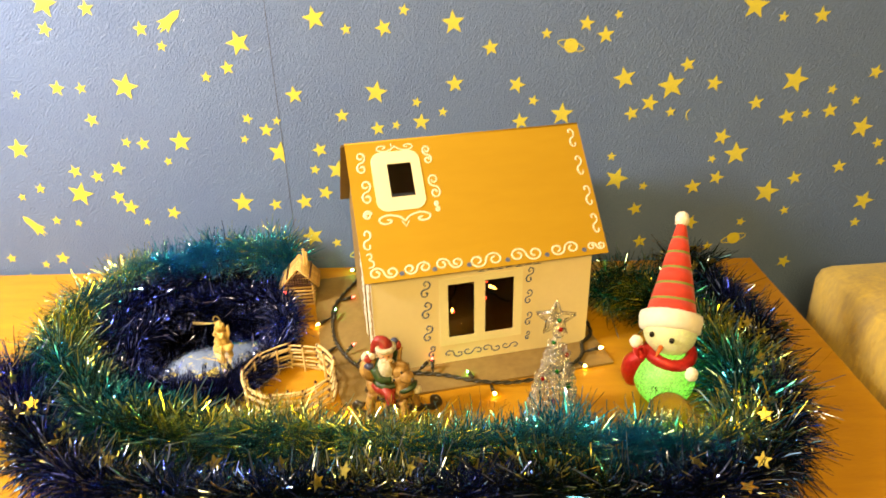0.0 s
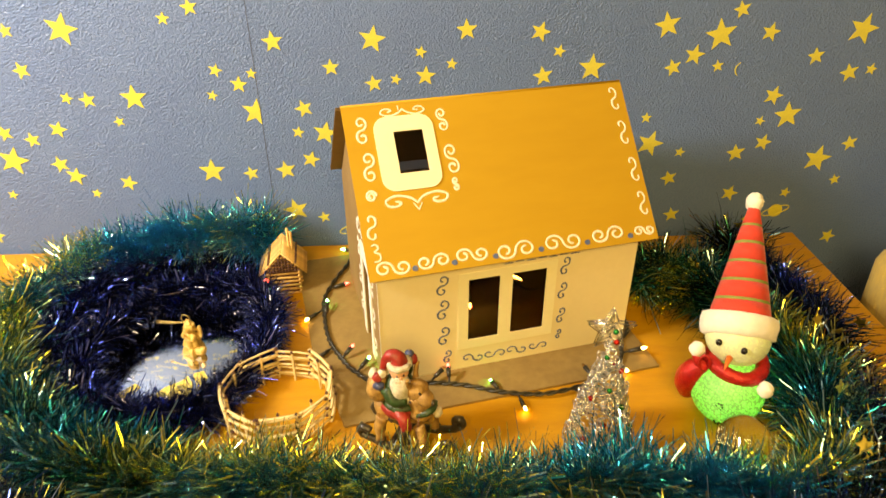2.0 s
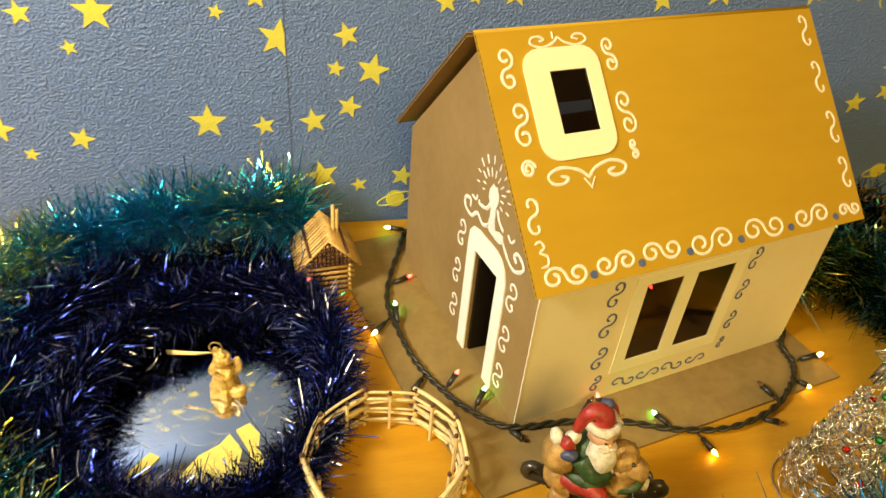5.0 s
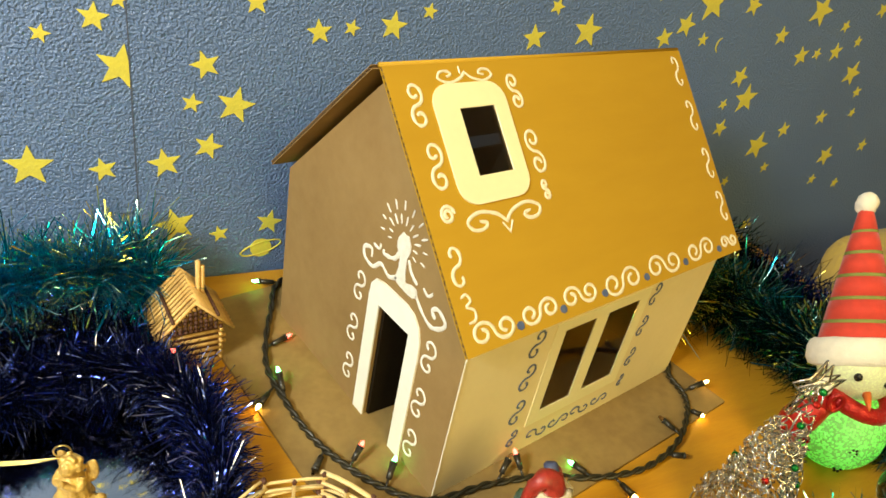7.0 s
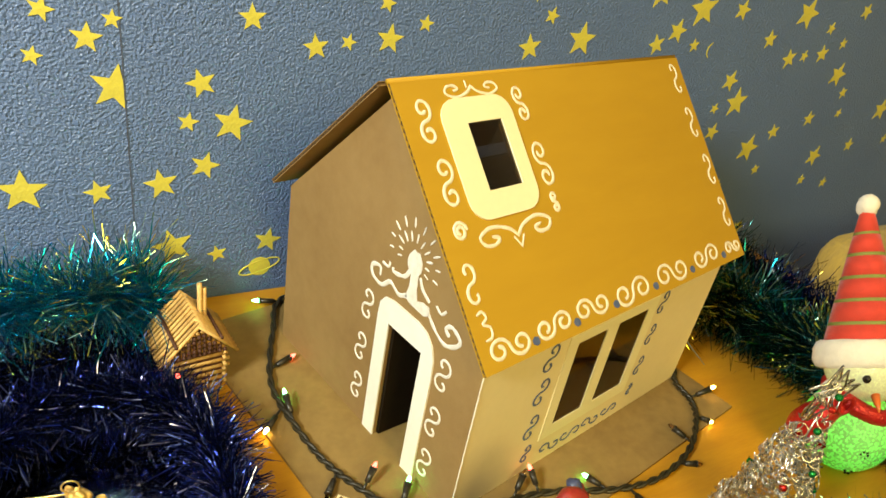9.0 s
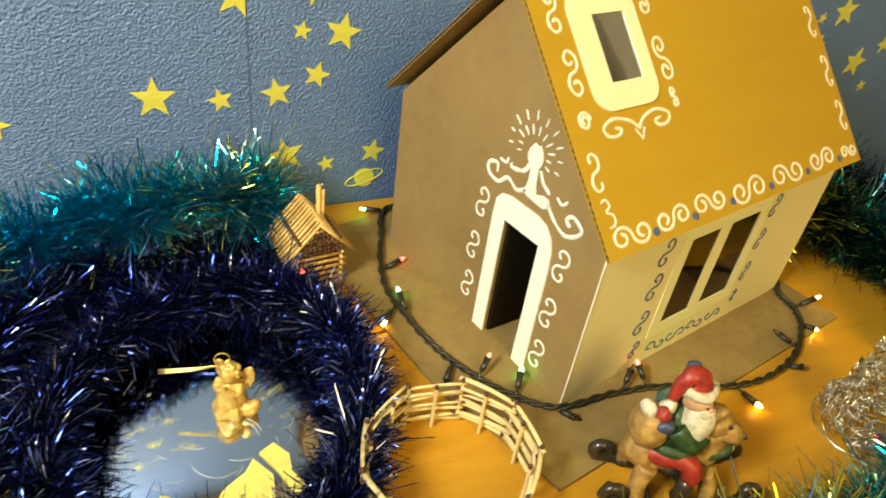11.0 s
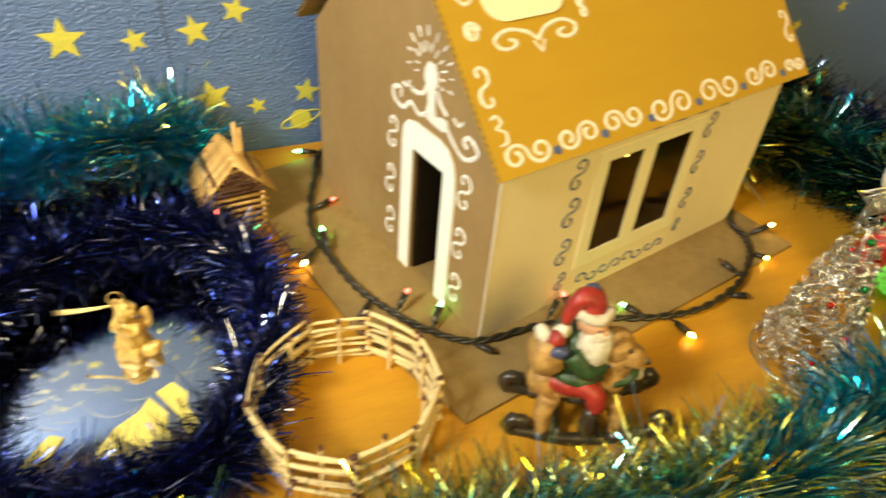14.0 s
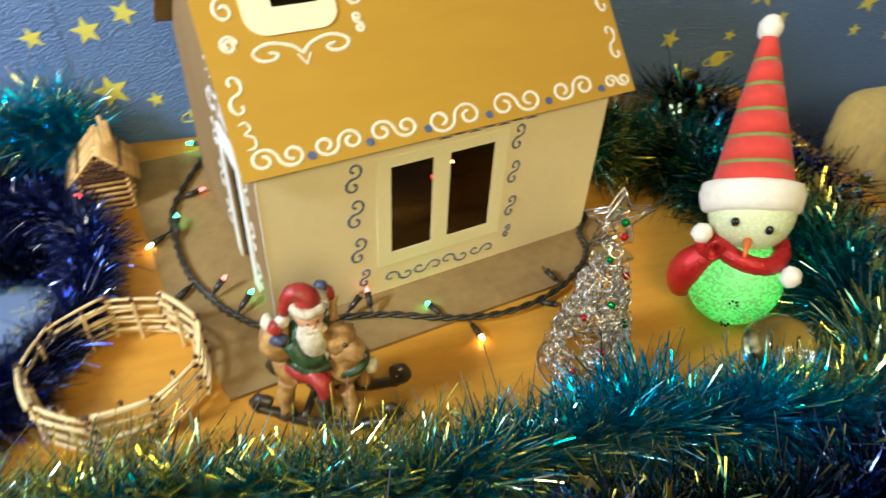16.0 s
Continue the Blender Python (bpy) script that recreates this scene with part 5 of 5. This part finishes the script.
# ---- tinsel garlands ----
def garland(name, label, line, radius, strands, mat, seed, dyes=(0.6, 0.6), golds=(0.4, 0.4), girth=(1, 1), bands=9.0, width=0.0009, wild=0.25, wander=0.006, stars=()):
    """A tinsel boa: a core wire and thousands of cut foil bristles round it."""
    r = np.random.default_rng(seed)
    path = np.array([list(p) for p in glide(line, 400)])
    sway = np.array([noise.noise_vector(Vector((k * 0.045, seed * 1.9, 2.0))) for k in range(len(path))])
    path += sway * np.array((wander, wander, wander * 0.7))
    root_ob = thing(name, pose(*path[0]), label, "tinsel garland", "garlands round the scene")
    origin = path[0].copy()
    seg = np.linalg.norm(np.diff(path, axis=0), axis=1)
    run = np.r_[0, np.cumsum(seg)]
    s = r.uniform(0, run[-1], strands)
    base = np.stack([np.interp(s, run, path[:, k]) for k in range(3)], 1)
    f = s / run[-1]
    lump = np.array([noise.noise((q * 22, seed * 2.7, 5)) for q in s])
    tang = np.gradient(path, axis=0)
    tang /= np.linalg.norm(tang, axis=1)[:, None]
    t = np.stack([np.interp(s, run, tang[:, k]) for k in range(3)], 1)
    t /= np.linalg.norm(t, axis=1)[:, None]
    side = np.cross(t, (0, 0, 1.0))
    side /= np.linalg.norm(side, axis=1)[:, None]
    up = np.cross(side, t)
    a = r.uniform(0, 2 * np.pi, strands)
    rad = np.cos(a)[:, None] * side + np.sin(a)[:, None] * up
    clump = np.array([noise.noise((q * 60, seed, 0)) for q in s])
    tuft = np.array([noise.noise((q * 34, b * 1.3, seed + 9)) for q, b in zip(s, a)])
    swirl = np.cross(t, rad)
    d = rad + t * (r.normal(0, wild, strands) + clump * 0.8 + tuft * 1.6)[:, None] + swirl * (tuft * 0.9)[:, None] + r.normal(0, wild * 0.6, (strands, 3))
    d /= np.linalg.norm(d, axis=1)[:, None]
    size = radius * np.interp(f, np.linspace(0, 1, len(girth)), girth) * r.uniform(0.45, 1.2, strands) * (1 + 0.25 * clump + 0.35 * lump + 0.3 * tuft)
    bend = r.normal(0, 0.24, (strands, 3)) + np.array((0, 0, -0.13))
    p0 = base + d * 0.0015
    p1 = base + d * (size * 0.38)[:, None] + bend * (size * 0.08)[:, None]
    p2 = base + d * (size * 0.72)[:, None] + bend * (size * 0.30)[:, None]
    p3 = base + d * size[:, None] + bend * (size * 0.66)[:, None]
    flat = np.cross(d, r.normal(0, 1, (strands, 3)))
    flat *= (width / 2 * r.uniform(0.6, 1.35, strands) / np.linalg.norm(flat, axis=1))[:, None]
    low = r.uniform(0.0008, 0.006, strands)
    curl = r.normal(0, 1.1, strands)[:, None]
    side2 = np.cross(d, flat)
    f1, f2, f3 = (flat * np.cos(curl * q) + side2 * np.sin(curl * q) for q in (0.38, 0.72, 1.0))
    v = np.stack([p0 - flat, p0 + flat, p1 - f1, p1 + f1, p2 - f2, p2 + f2, p3 - f3 * 0.8, p3 + f3 * 0.8], 1)
    v[:, :, 2] = np.maximum(v[:, :, 2], low[:, None])
    limit = 1.062 - 0.224 * v[:, :, 0]
    v[:, :, 1] = np.minimum(v[:, :, 1], limit)
    v -= origin
    me = bpy.data.meshes.new("bristles")
    me.vertices.add(strands * 8)
    me.vertices.foreach_set("co", v.reshape(-1))
    quad = (np.arange(strands)[:, None] * 8 + np.array([0, 1, 3, 2, 2, 3, 5, 4, 4, 5, 7, 6])).reshape(-1)
    me.loops.add(strands * 12)
    me.loops.foreach_set("vertex_index", quad)
    me.polygons.add(strands * 3)
    me.polygons.foreach_set("loop_start", np.arange(strands * 3) * 4)
    me.update(calc_edges=True)
    dye = np.interp(f, np.linspace(0, 1, len(dyes)), dyes) + np.array([0.8 * noise.noise((q * bands, b * 0.4, seed * 3.1)) for q, b in zip(s, a)]) + r.normal(0, 0.16, strands)
    uvs = np.empty((strands, 12, 2))
    uvs[:, :, 0] = np.clip(dye, 0, 1)[:, None]
    gilt = np.interp(f, np.linspace(0, 1, len(golds)), golds) + np.array([1.5 * noise.noise((q * 11, b * 0.5, seed * 4.3)) for q, b in zip(s, a)])
    uvs[:, :, 1] = np.array([0, 0, 0.38, 0.38, 0.38, 0.38, 0.72, 0.72, 0.72, 0.72, 1, 1]) * (0.5 + 0.5 * np.clip(gilt, 0, 1))[:, None]
    me.uv_layers.new(name="dye").data.foreach_set("uv", uvs.reshape(-1))
    me.materials.append(mat)
    me.validate()
    bris = new("bristles", me)
    bris.parent = root_ob
    tagged(bris, kind="stuff")
    bm = bmesh.new()
    add_tube(bm, [Vector(q) - Vector(origin) for q in path[::4]], 0.0013, 6)
    part("core_wire", bm, M_SOCKET, root_ob)
    star0 = None
    for f, ang, out, turn in stars:
        k = int(f * 399)
        q = Vector(path[k]) - Vector(origin)
        sd = Vector(np.cross(tang[k], (0, 0, 1.0))).normalized()
        q = q + (sd * math.cos(ang) + Vector((0, 0, 1)) * math.sin(ang)) * out
        q.z = max(q.z, 0.012 - origin[2])
        m = Matrix.Translation(q) @ Euler((1.0 + turn, turn * 2, turn * 5)).to_matrix().to_4x4()
        if star0 is None:
            star0 = ob_from("foil_star", *flat_shape(star_outline(0.0090, 0.45), 0.0004, lambda x, y, w: (x, y, w)), M_GOLD, root_ob, "small gold foil star")
            star0.matrix_basis = m
        else:
            twin(star0, m)
    return root_ob


Z = 0.034
TEAL = [(0.030, 0.992, 0.040), (-0.020, 1.008, 0.054), (-0.085, 1.016, 0.050), (-0.150, 1.018, 0.042), (-0.215, 1.000, Z), (-0.262, 0.940, Z), (-0.282, 0.865, Z), (-0.268, 0.790, Z), (-0.230, 0.715, Z), (-0.178, 0.650, Z), (-0.110, 0.614, 0.032), (-0.035, 0.596, 0.030), (0.040, 0.577, 0.029), (0.110, 0.549, 0.026), (0.180, 0.526, 0.025), (0.255, 0.514, 0.027), (0.320, 0.502, 0.027), (0.380, 0.472, 0.026), (0.440, 0.455, 0.028), (0.495, 0.478, 0.032), (0.530, 0.535, Z), (0.546, 0.605, Z), (0.548, 0.690, Z), (0.534, 0.760, Z), (0.505, 0.795, 0.038), (0.470, 0.780, 0.034)]
garland("tinsel_garland", "teal and green tinsel garland with gold tips round the scene", TEAL, 0.047, 74000, M_TEAL, 1, dyes=(1.1, 1.15, 1.05, 0.8, 0.45, 0.3, 0.4, 0.6, 0.85, 1.0, 0.8, 0.3, 0.15, 0.2), golds=(0.1, 0.35, 0.8, 0.4, 0.25, 0.45, 0.8, 1.1, 0.8, 0.35, 0.25, 0.4, 0.5, 0.5), wild=0.34, width=0.0009)
INNER = [(-0.262, 0.860), (-0.248, 0.790), (-0.208, 0.715), (-0.150, 0.660), (-0.085, 0.630)]
garland("tinsel_garland", "short dark green tinsel length beside the pond", [(x, y, 0.030) for x, y in INNER], 0.043, 11000, M_GREEN, 7, dyes=(0.6, 0.4), golds=(0.3, 0.2), wild=0.55, width=0.0011)
RING = [(-0.005, 0.950), (-0.065, 0.982), (-0.135, 0.982), (-0.198, 0.948), (-0.228, 0.885), (-0.222, 0.815), (-0.190, 0.757), (-0.138, 0.728), (-0.082, 0.712), (-0.034, 0.740), (0.001, 0.790), (0.014, 0.845), (0.002, 0.905), (-0.050, 0.934), (-0.108, 0.924), (-0.159, 0.896), (-0.188, 0.846), (-0.190, 0.800)]
garland("tinsel_garland", "dark midnight-blue tinsel garland coiled round the mirror pond", [(x, y, 0.020) for x, y in RING], 0.036, 60000, M_BLUE, 2, girth=(1, 1.1, 1.1, 1.05, 1, 0.95, 0.9, 0.85, 0.75, 0.72, 0.85, 0.82, 0.8, 0.75, 0.7), wild=0.9, width=0.00072)
rs = random.Random(3)
STARS = [(rs.random(), rs.uniform(0.3, 2.8), rs.uniform(0.026, 0.042), rs.uniform(-0.6, 0.6)) for _ in range(64)]
OUTER = [(0.632, 0.850), (0.634, 0.770), (0.626, 0.680), (0.602, 0.597), (0.568, 0.522), (0.518, 0.455), (0.450, 0.412), (0.370, 0.410), (0.270, 0.442), (0.170, 0.460), (0.070, 0.486), (-0.030, 0.510), (-0.118, 0.535), (-0.195, 0.580), (-0.258, 0.652), (-0.302, 0.740), (-0.322, 0.800)]
garland("tinsel_garland", "indigo and green tinsel garland hung with small gold foil stars", [(x, y, 0.032) for x, y in OUTER], 0.045, 38000, M_INDIGO, 3, dyes=(0.5, 0.6, 0.7, 0.6, 0.3, 0.25, 0.35, 0.6, 0.75, 0.8), golds=(0.2, 0.2, 0.3, 0.4, 0.5, 0.5, 0.5, 0.4, 0.3, 0.3), bands=10.0, wild=0.6, width=0.0011, stars=STARS)
